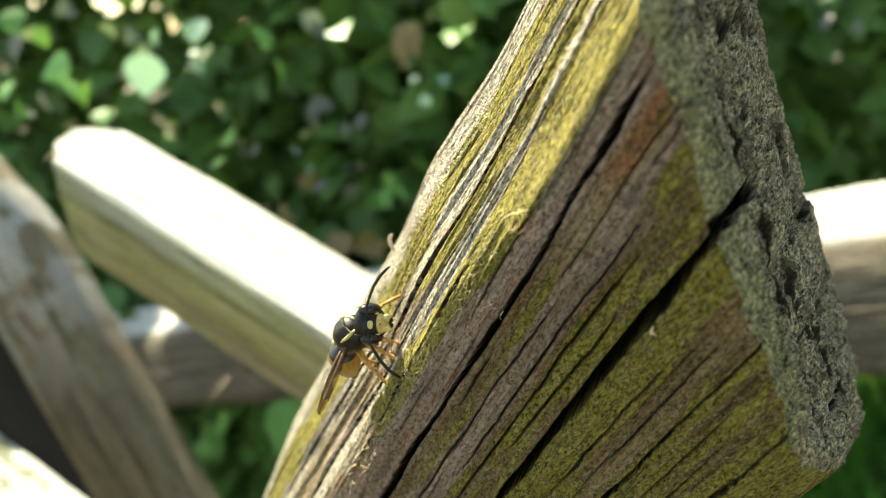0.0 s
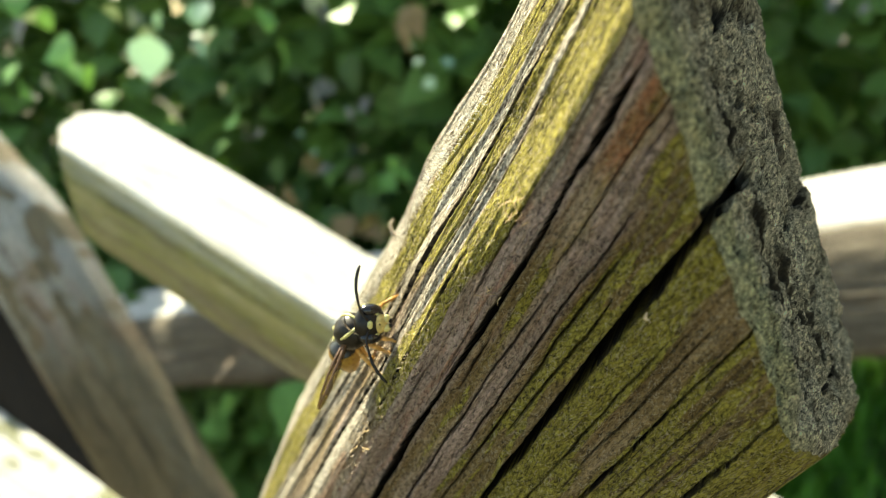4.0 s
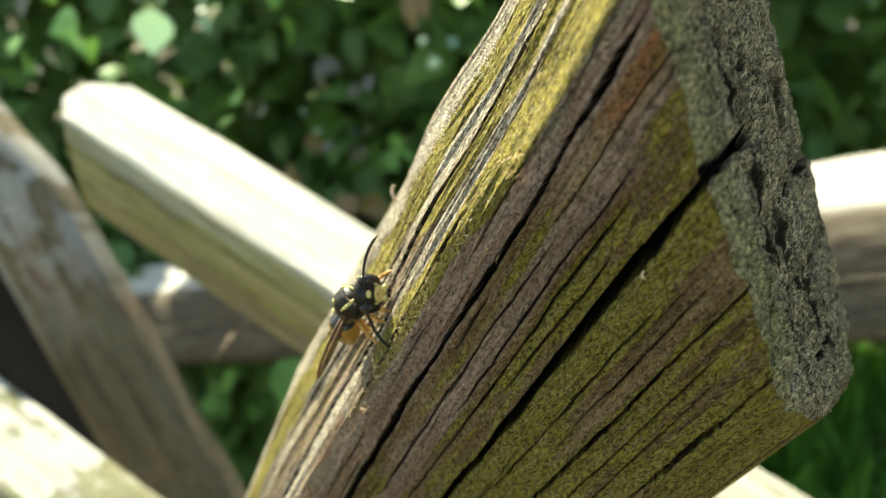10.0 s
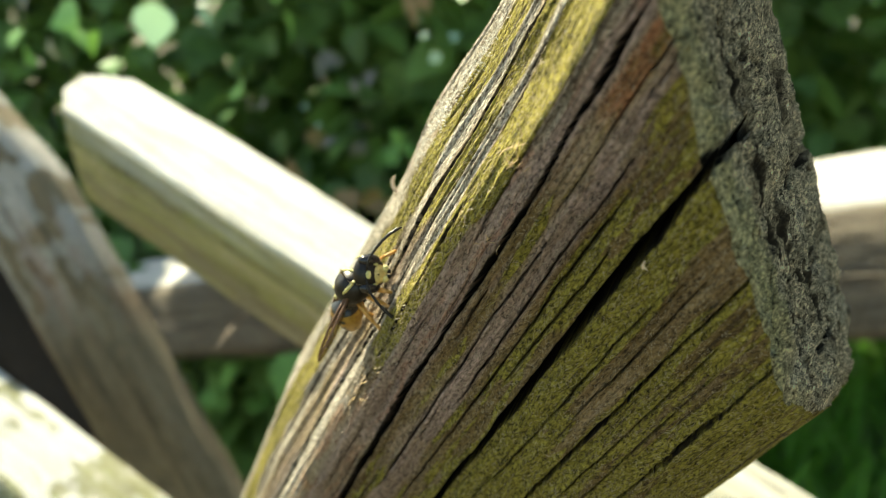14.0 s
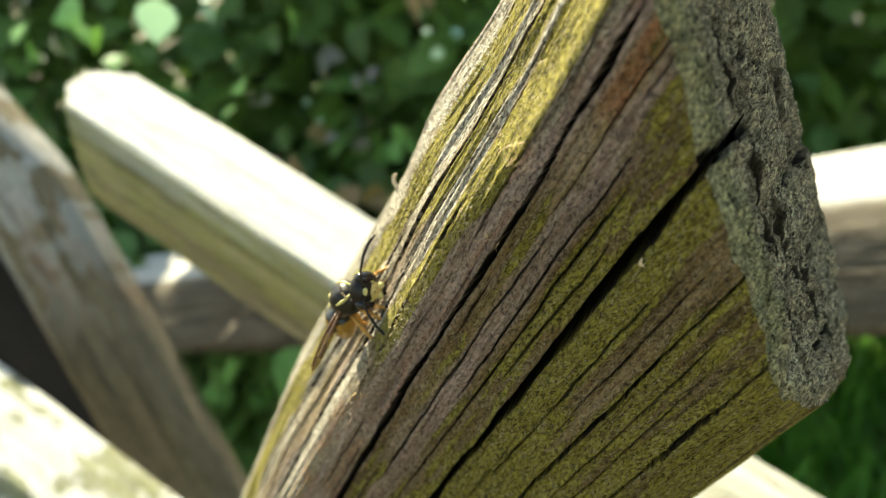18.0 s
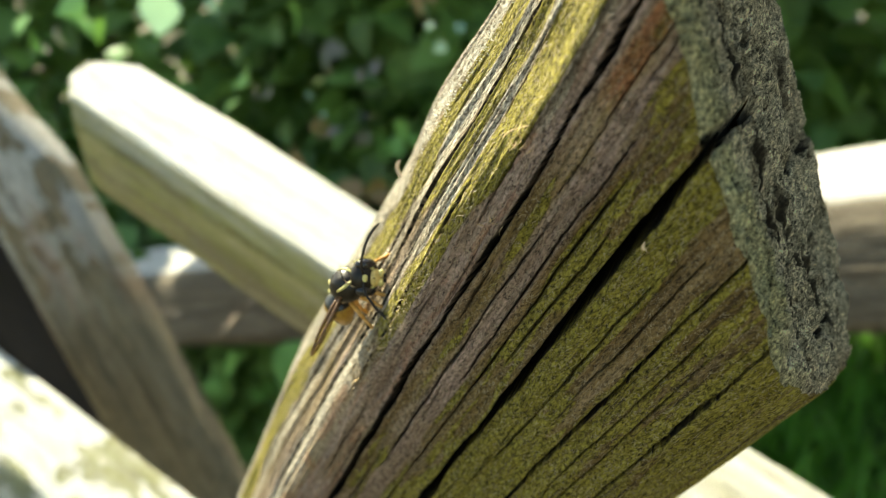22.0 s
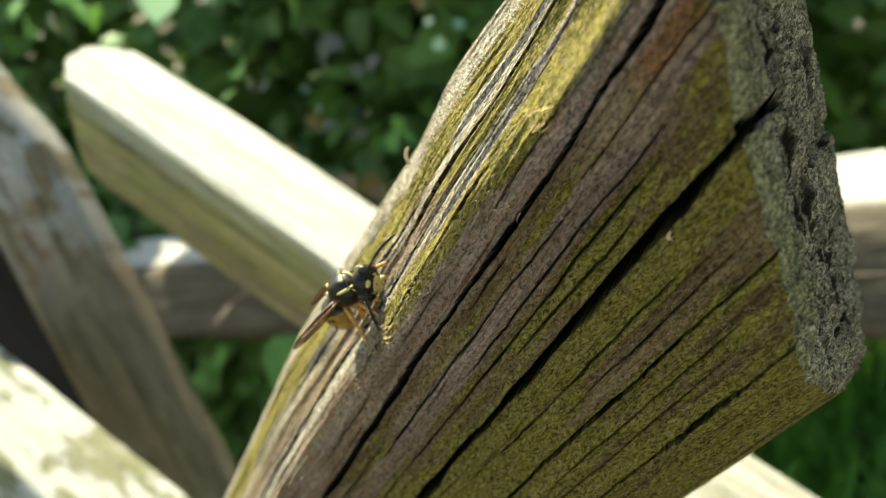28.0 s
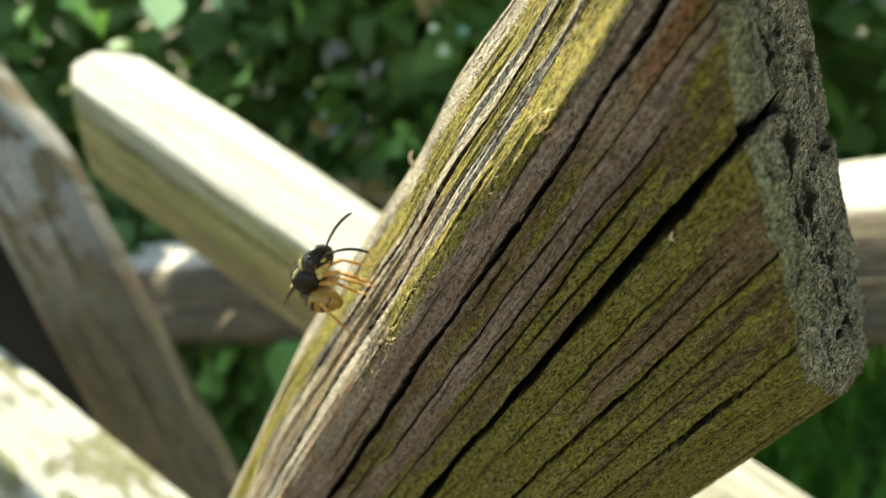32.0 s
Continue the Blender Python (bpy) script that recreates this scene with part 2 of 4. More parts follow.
def end_wood(name, grey, dark, green):
    """Rough sawn end grain. Attributes: moss, stain."""
    k = Nodes(name)
    grit = k.noise(k.coords((1.3, 1.3, 0.8)), 700, 6, 0.85, 0.4)
    sand = k.noise(k.coords((1, 0.7, 0.7)), 1900, 4, 0.8, 0.5)
    coarse = k.noise(k.coords((1, 0.45, 1)), 260, 4, 0.65)
    c = k.ramp(grit, (0.36, dark), (0.48, grey), (0.62, tuple(v * 1.5 for v in grey)))
    c = k.mix(k.ramp(coarse, (0.42, 0.0), (0.62, 0.6)), c, tuple(1.6 * v for v in dark))
    c = k.mix(k.maths("MULTIPLY", k.attr("moss"), k.ramp(grit, (0.36, 0.35), (0.55, 0.9))), c, green)
    c = k.mix(1.0, c, k.ramp(sand, (0.37, 0.1), (0.5, 0.95), (0.64, 2.0)), "MULTIPLY")
    # sunken spots darkened for dirt and for the shade inside them
    c = k.mix(k.attr("stain_shading"), c, tuple(0.4 * v for v in dark))
    return k.surface(Base_Color=c, Roughness=0.95, Specular_IOR_Level=0.2, Normal=k.bump(k.maths("ADD", grit, k.maths("MULTIPLY", sand, 0.7)), 0.003, 1.0))


END_WOOD = end_wood("sawn_end_grain", (0.66, 0.55, 0.36), (0.11, 0.082, 0.05), (0.62, 0.56, 0.28))


# ---- mesh helpers ----
def lattice(x, y, seed):
    """Smooth random values in -1..1 over the plane."""
    xi, yi = np.floor(x).astype(np.int64), np.floor(y).astype(np.int64)
    fx, fy = x - xi, y - yi
    fx, fy = fx * fx * (3 - 2 * fx), fy * fy * (3 - 2 * fy)

    def h(i, j):
        v = np.sin(i * 127.1 + j * 311.7 + seed * 74.7) * 43758.5453
        return 2 * (v - np.floor(v)) - 1

    top = h(xi, yi) * (1 - fx) + h(xi + 1, yi) * fx
    low = h(xi, yi + 1) * (1 - fx) + h(xi + 1, yi + 1) * fx
    return top * (1 - fy) + low * fy


def fbm(x, y, seed, octaves=4):
    return sum(lattice(x * 2.03**o, y * 2.03**o, seed + 17 * o) * 0.55**o for o in range(octaves))


def smooth(lo, hi, v):
    f = np.clip((v - lo) / (hi - lo), 0, 1)
    return f * f * (3 - 2 * f)


def grid_mesh(name, pts, material, wrap=True, attrs=()):
    """A mesh from a grid of points (rows, columns, 3); columns close on themselves if wrap."""
    r, c = pts.shape[:2]
    i, j = np.meshgrid(np.arange(r - 1), np.arange(c if wrap else c - 1), indexing="ij")
    k = (j + 1) % c
    quads = np.stack([i * c + j, i * c + k, (i + 1) * c + k, (i + 1) * c + j], -1).reshape(-1, 4)
    me = bpy.data.meshes.new(name)
    me.vertices.add(r * c)
    me.vertices.foreach_set("co", pts.reshape(-1).astype(np.float32))
    me.loops.add(quads.size)
    me.loops.foreach_set("vertex_index", quads.reshape(-1).astype(np.int32))
    me.polygons.add(len(quads))
    me.polygons.foreach_set("loop_start", (np.arange(len(quads)) * 4).astype(np.int32))
    me.polygons.foreach_set("use_smooth", np.ones(len(quads), bool))
    for key, values in attrs:
        me.attributes.new(key, "FLOAT", "POINT").data.foreach_set("value", values.reshape(-1).astype(np.float32))
    me.update(calc_edges=True)
    me.validate()
    me.materials.append(material)
    return me


def under(ob, parent, label=""):
    ob.parent = parent
    return tagged(ob, label)


def part(name, bm, material, parent, label=""):
    me = bpy.data.meshes.new(name)
    for f in bm.faces:
        f.smooth = True
    bm.to_mesh(me)
    bm.free()
    me.materials.append(material)
    return under(new(name, me), parent, label)


def rounded(poly, rounds=2):
    p = np.array(poly, float)
    for _ in range(rounds):
        q = np.roll(p, -1, 0)
        p = np.stack([0.82 * p + 0.18 * q, 0.18 * p + 0.82 * q], 1).reshape(-1, 2)
    return p


def outline(poly, dense, step, coarse):
    """Points round a closed profile in mm: step apart where dense(u, n), coarse elsewhere, with outward normals."""
    p = rounded(poly)
    out = []
    for a, b in zip(p, np.roll(p, -1, 0)):
        n = max(1, int(np.hypot(*(b - a)) / (step if dense(*(a + b) / 2) else coarse)))
        out += [a + (b - a) * i / n for i in range(n)]
    out = np.array(out)
    tan = np.roll(out, -1, 0) - np.roll(out, 1, 0)
    for _ in range(4):
        tan = (np.roll(tan, 1, 0) + 2 * tan + np.roll(tan, -1, 0)) / 4
    nor = np.stack([tan[:, 1], -tan[:, 0]], 1)
    nor /= np.linalg.norm(nor, axis=1)[:, None] + 1e-9
    area = np.sum(out[:, 0] * np.roll(out[:, 1], -1) - out[:, 1] * np.roll(out[:, 0], -1))
    return out, nor * (1 if area > 0 else -1)


def timber(thing, profile, low, cut, material, end_material, splits, relief=0.5, step=0.5, rows=160, near=None, flare=None,
           moss=None, stain_shading=None, bare_lit=None, seed=1, dense=lambda u, n: True, rust=None, knots=(), fissures=(), radials=()):
    """A split timber in mm: local x, y are the profile, local z the grain. cut(u, n): height of its free end.
    splits: (u, n, from z, to z, width, depth) of each drying crack, at the profile point nearest to (u, n)."""
    out, nor = outline(profile, dense, step, step * 8)
    run = np.concatenate([[0], np.cumsum(np.hypot(*np.diff(out, axis=0).T))])
    t = np.linspace(0, 1, rows)[:, None] if near is None else np.concatenate([np.linspace(0, near[0], near[1]), np.linspace(near[0], 1, rows)[1:]])[:, None]
    U, V = out[:, 0][None], out[:, 1][None]
    top = cut(U, V) - 1.0
    Z = low + t * (top - low)
    S = run[None] + 1.0 * fbm(Z / 70, 0 * Z, seed + 5, 3)
    grain = 0.6 * fbm(S / 1.0, Z / 45, seed, 4) + 0.4 * fbm(S / 4, Z / 90, seed + 3, 3) + 0.06 * fbm(S / 0.5, Z / 3.0, seed + 9, 2)
    D = relief * grain + 0.7 * relief * fbm(S / 22, Z / 70, seed + 21, 2)
    grime_shade = np.zeros_like(D)
    if moss is not None:
        D = D + moss(U, V, Z) * (0.07 * fbm(run[None] / 0.75, Z / 0.8, seed + 15, 2) + 0.05)
    for u, n, z0, z1, w, d in splits:
        k = np.argmin((out[:, 0] - u) ** 2 + (out[:, 1] - n) ** 2)
        c = np.abs(run - run[k]) < 2.5 + 2 * w
        z = Z[:, k][:, None]
        wander = 0.32 * fbm(z / 26, 0 * z + u, seed + 31, 2) + 0.12 * np.round(1.6 * lattice(z / 5, 0 * z + n + u, seed + 33)) + 0.06 * lattice(z / 0.9, 0 * z + u, seed + 35)
        off = np.abs(run[None, c] - run[k] - wander)
        span = smooth(z0, z0 + 14, z) * (1 - smooth(z1 - 10, z1, z)) * (0.75 + 0.4 * lattice(z / 9, 0 * z + u, seed + 41))
        half = w * np.clip(span, 0.02, 2) / 2
        D[:, c] -= d * span * (1 - smooth(half * 0.85, half * 1.05, off))
        # blackens floor, walls and lips by crack depth: dirt plus painted shade
        grime_shade[:, c] = np.maximum(grime_shade[:, c], (1 - smooth(half + 0.02, half * 1.2 + 0.08, off)) * np.clip(span * d / 1.6, 0, 1))
        D[:, c] += 0.3 * relief * span * np.exp(-((off - half * 1.6) / (0.6 + half)) ** 2)
    for u, n, z, r, h in knots:
        k = np.argmin((out[:, 0] - u) ** 2 + (out[:, 1] - n) ** 2)
        D = D + h * np.exp(-((run[None] - run[k]) / r) ** 2 - ((Z - z) / (4 * r)) ** 2)
    X, Y = U + nor[:, 0][None] * D, V + nor[:, 1][None] * D
    if flare is not None:
        fx, fy = flare(U, V, Z)
        X, Y = X + fx, Y + fy
    attrs = [(key, np.broadcast_to(fn(U, V, Z) if fn else 0 * Z, Z.shape)) for key, fn in (("moss", moss), ("stain_shading", stain_shading), ("bare_lit", bare_lit), ("rust", rust))] + [("grime_shade", grime_shade)]
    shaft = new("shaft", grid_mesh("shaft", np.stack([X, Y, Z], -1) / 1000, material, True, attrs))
    under(shaft, thing)
    # sawn end
    mid = out.mean(0)
    r = np.concatenate([np.linspace(1, 0.9, 14), np.linspace(0.9, 0.02, max(20, rows // 2))[1:]])[:, None]
    EU, EV = mid[0] + r * (X[-1] - mid[0])[None], mid[1] + r * (Y[-1] - mid[1])[None]
    lift = 1.0 * (1 - r**14)
    H = cut(EU, EV) - 1.0 + lift + relief * (0.9 * fbm(EU / 12, EV / 2.2, seed + 51, 4) + 1.4 * fbm(EU / 1.3, EV / 0.7, seed + 52, 4)) * smooth(1.0, 0.97, r)
    for u, n, z0, z1, w, d in splits:
        if z1 < 900:
            continue
        wander = 1.6 * fbm(EV / 8, 0 * EV + u, seed + 61, 3)
        off = np.abs(EU - u - (EV - n) * 0.12 * np.sign(d) - wander)
        H = H - 5 * (1 - smooth(w * 0.25, w * 0.62, off)) * smooth(abs(n) + 26, abs(n) + 14, np.abs(EV - n)) * smooth(1.0, 0.98, r)
    # mask of pits and fissures: dirt and their own shade in one
    dirt_shade = 0 * H
    for n, w, d in fissures:
        off = np.abs(EV - n - 2.2 * fbm(EU / 9, 0 * EU + n, seed + 81, 4) - 0.05 * EU)
        H = H - d * (1 - smooth(w * 0.3, w * 0.7, off)) * smooth(-0.5, 0.1, lattice(EU / 12, 0 * EU + n, seed + 83)) * smooth(1.0, 0.98, r)
        dirt_shade = np.maximum(dirt_shade, (1 - smooth(w * 0.5, w * 1.1, off)) * smooth(-0.5, 0.1, lattice(EU / 12, 0 * EU + n, seed + 83)))
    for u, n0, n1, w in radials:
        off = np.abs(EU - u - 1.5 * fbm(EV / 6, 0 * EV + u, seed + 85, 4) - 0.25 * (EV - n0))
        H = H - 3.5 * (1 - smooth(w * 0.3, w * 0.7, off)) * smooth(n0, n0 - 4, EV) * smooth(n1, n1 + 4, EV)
        dirt_shade = np.maximum(dirt_shade, (1 - smooth(w * 0.4, w * 0.8, off)) * smooth(n0, n0 - 4, EV) * smooth(n1, n1 + 4, EV))
    dirt_shade = np.maximum(dirt_shade, smooth(-0.5, -2.0, H - cut(EU, EV)))
    H[0] = Z[-1]
    mo = smooth(11, 3, -EV + 3 * fbm(EU / 7, EV / 7, seed + 71, 3)) if moss else 0 * EV
    end = new("end_grain", grid_mesh("end_grain", np.stack([EU, EV, H], -1) / 1000, end_material, True, (("moss", mo), ("stain_shading", dirt_shade))))
    under(end, thing, "rough grey sawn end grain")
    return thing


def thing_at(name, origin, along, face, label, category, group="", kind=""):
    """An Empty whose z runs along the grain and whose y looks along face."""
    z = Vector(along).normalized()
    y = (Vector(face) - Vector(face).dot(z) * z).normalized()
    x = y.cross(z)
    ob = new(name)
    ob.empty_display_size = 0.02
    m = Matrix((x, y, z)).transposed().to_4x4()
    ob.matrix_world = Q @ Matrix.Translation(origin) @ m
    return tagged(ob, label, category, group, kind)


# ---- ground ----
def ground():
    n = 120
    g = np.linspace(-1, 1, n)
    X, Y = np.meshgrid(np.sign(g) * (np.abs(g) ** 4 * 400 + np.abs(g) * 3), np.sign(g) * (np.abs(g) ** 4 * 400 + np.abs(g) * 3), indexing="ij")
    Zg = 0.012 * fbm(X / 0.3, Y / 0.3, 3, 3)
    k = Nodes("garden_soil")
    a, b = k.noise(k.coords(), 9, 5), k.noise(k.coords(), 160, 4)
    c = k.ramp(b, (0.3, (0.085, 0.066, 0.045)), (0.7, (0.18, 0.145, 0.10)))
    c = k.mix(k.ramp(a, (0.45, 0.0), (0.6, 0.6)), c, (0.08, 0.10, 0.035))
    m = k.surface(Base_Color=c, Roughness=0.95, Normal=k.bump(b, 0.01))
    tagged(new("ground", grid_mesh("ground", np.stack([X, Y, Zg], -1), m, False)), "dry brown garden soil with mossy patches", "ground", "", "structure")


# ---- the fence ----
def stake_flare(u, n, z):
    """How far the stake's skin stands off its plain profile, in mm: across and outwards."""
    drop = 4.5 * smooth(11.4, 17.0, u) * smooth(29, 19, u) * smooth(-8, 18, z)
    ridge = 0.9 * smooth(11.4, 12.2, u) * smooth(14, 12.6, u) * smooth(4, 16, z) - 0.6 * smooth(8.6, 9.6, u) * smooth(12.2, 11.2, u) * smooth(4, 18, z) + 0.8 * smooth(11, 15, u) * smooth(20, 15.5, u) * smooth(4, -16, z)
    side = 4.9 * np.clip((-30 - z) / 66, 0, 1) * smooth(10, 30, u) - (3.1 * smooth(-20, 12, z) + 2.2 * smooth(12, 58, z) + 0.5 * smooth(-8, -32, z)) * smooth(14, 30, u)
    return side, (ridge - drop) * (0.85 + 0.25 * fbm(z / 11, u / 9, 98, 3))


def stake():
    """The near stake that the wasp sits on; its top is sawn at a slant. Local x runs to its sunny flank."""
    th = thing_at("fence_stake", (0.01589, 0.09172, 0.58994), (0.34055, -0.65701, 0.67258), (-0.42740, -0.74533, -0.51167),
                  "split wooden fence stake, mossy and cracked, with sawn grey end", "fence stake", "fence timbers")
    prof = [(-46, -54), (-50, -43), (-43, -25), (-35, -10), (-25, 0), (14, 0.6), (19, -5), (24.7, -14), (29.5, -24), (32.4, -34), (32.4, -46), (26, -55)]
    splits = [(9, 0, -400, 33, 1.05, 8), (-4.2, 0, -400, 999, 1.75, 12), (-14.7, 0, -400, 60, 0.55, 3), (-24.6, 0, -400, 60, 0.5, 2.5),
              (16.3, -1, -60, 2, 0.5, 2), (17.8, -3, 8, 60, 1.2, 5), (21.6, -8.6, -32, 60, 1.5, 6), (19.4, -5, -120, 16, 0.7, 3), (23.6, -11.7, -140, -20, 0.7, 3), (26.5, -17, -30, 50, 0.6, 2), (29, -22, -400, 0, 0.7, 2.5),
              (4.9, 0, -70, 8, 0.26, 1.3), (2.3, 0, -40, 22, 0.26, 1.4), (0.4, 0, -90, 16, 0.3, 1.2), (-1.6, 0, -30, 12, 0.3, 1.0), (-8.8, 0, -60, 8, 0.3, 1.0), (-11.6, 0, -30, 14, 0.26, 1.2), (-17.8, 0, -50, 6, 0.3, 1.0), (-20.6, 0, -70, 3, 0.32, 1.2), (7.6, 0, -26, -6, 0.3, 1.4)]
    rnd = random.Random(21)
    for _ in range(40):
        u = rnd.uniform(-40, 22)
        if abs(u + 4.2) < 1.8 or abs(u - 9) < 1.3 or (u < -12 and rnd.random() < 0.4):
            continue
        n = 0 if -25 < u < 15 else (1.2 * (u + 25) if u < -25 else -1.1 * (u - 15))
        z0 = rnd.uniform(-130, 15)
        splits.append((u, n, z0, z0 + rnd.uniform(18, 60), rnd.uniform(0.18, 0.32), rnd.uniform(0.7, 1.3) if u < 15 else 0.8))

    def cut(u, n):
        return 25.5 + 0.88 * u + 0.05 * n + 0.8 * fbm(u / 4, n / 4, 77, 3)

    def stripe(u, at, half, soft=0.8):
        return smooth(half + soft, half, np.abs(u - at))

    def moss(u, n, z):
        w = u + 0.7 * fbm(z / 14, u / 4, 91, 3)
        low = smooth(-8, -22, z)
        top = smooth(-6, 10, z)
        band = 1.0 * stripe(w, 15.8 - 2.0 * top, 1.2 + 1.7 * top) * (1 - 0.85 * smooth(-26, -44, z)) + 0.9 * stripe(w, 20.2, 1.0) * (1 - 0.7 * low) + 0.85 * stripe(w, 26.4, 1.7) * (1 - 0.6 * low)
        band = band + 0.42 * low * smooth(23.0, 25.5, w) * smooth(29.5, 27.0, w) - 0.35 * stripe(w, 18.6, 0.5)
        flank = smooth(12.5, 14.2, w + 2.0 * top) * np.clip(band, 0, 1) * (0.62 + 0.38 * smooth(-0.5, 0.3, fbm(u / 2.5, z / 20, 92, 3)))
        lumps = smooth(-0.35, 0.55, fbm(u / 4.5, z / 24, 93, 4))
        face = smooth(12, -3, u) * (0.12 + 0.14 * smooth(0, -10, u) + 0.04 * smooth(-8, -22, u) + 0.08 * smooth(6, -10, z)) + lumps * (0.42 * smooth(13, 2, u) * smooth(-31, -21, u) * (1 - 0.55 * smooth(-12, -18, u)) + 0.06) + 0.25 * smooth(0.0, 0.5, fbm(u / 1.3, z / 12, 88, 3)) * smooth(14, 6, u)
        face = face - 0.55 * stripe(w, 3.6, 1.2) * smooth(14, 2, z) - 0.35 * stripe(w, 12.5, 2.0) - 0.4 * stripe(w, -11.5, 1.3, 1.2) * smooth(-0.5, 0.3, fbm(u / 8, z / 26, 89, 2)) + 0.4 * stripe(w, -7.2, 1.6, 1.4) * smooth(14, -6, z)
        return np.clip(np.where(u > 12.2, np.maximum(flank, face * smooth(15, 12.2, u)), face), 0, 1)

    def stain_shading(u, n, z):
        purple = 0.9 * stripe(u, 11.6, 2.4, 1.4) * (0.5 + 0.5 * smooth(-0.5, 0.2, fbm(u / 4, z / 30, 94, 3))) + 0.75 * stripe(u, 3.6, 1.2, 1.0) + 0.6 * stripe(u, 18.6, 2.2, 1.0) * smooth(-16, -28, z)
        return np.clip(purple + 0.35 * smooth(0.0, 0.5, fbm(u / 3, z / 18, 95, 3)), 0, 1)

    def rust(u, n, z):
        return 0.9 * stripe(u, 6.9, 0.9, 0.6) * smooth(17, 22, z) + 0.4 * stripe(u, 10.8, 0.8) * smooth(0.1, 0.5, fbm(u, z / 7, 97, 3)) + 0.45 * stripe(u, 15.5, 1.2) * smooth(-34, -42, z) * smooth(-0.1, 0.3, fbm(u, z / 4, 90, 3))

    def bare_lit(u, n, z):
        low = smooth(-8, -24, z)
        # pale ridges; low on the outer flank, missing sunlight is added as paler wood
        ridge = stripe(u, 23.6, 1.3) + smooth(28.0, 29.2, u) + stripe(u, 18.3, 0.7) + 0.8 * stripe(u, 17.6, 1.1) * smooth(-30, -44, z) + low * (0.7 * smooth(23.5, 25, u) + 0.9 * stripe(u, 25.3, 0.5) + 0.8 * stripe(u, 28.0, 0.6) + 0.5 * stripe(u, 30.5, 0.8))
        # lit lip of the step, painted as a thin pale line
        edge = 0.9 * stripe(u, 11.5, 0.4, 0.4) * smooth(8, 16, z)
        return np.clip(ridge * (1 - 0.4 * low) * (0.75 + 0.25 * smooth(-0.2, 0.3, fbm(u / 1.6, z / 30, 96, 3))) + edge + 0.25 * smooth(13, 15, u), 0, 1)

    timber(th, prof, -640, cut, WOOD_STAKE, END_WOOD, splits, 0.5, 0.17, 560, (0.78, 40), stake_flare, moss, stain_shading, bare_lit, 11,
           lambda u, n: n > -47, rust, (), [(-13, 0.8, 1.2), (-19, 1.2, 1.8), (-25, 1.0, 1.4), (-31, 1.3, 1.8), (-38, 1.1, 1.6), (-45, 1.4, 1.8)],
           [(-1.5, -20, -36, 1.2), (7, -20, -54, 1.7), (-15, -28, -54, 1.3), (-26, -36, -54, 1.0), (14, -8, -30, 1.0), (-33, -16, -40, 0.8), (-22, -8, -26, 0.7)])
    return th


def cutter(slant, seed):
    return lambda u, n: slant * u + 1.2 * fbm(u / 8, n / 8, seed, 2)


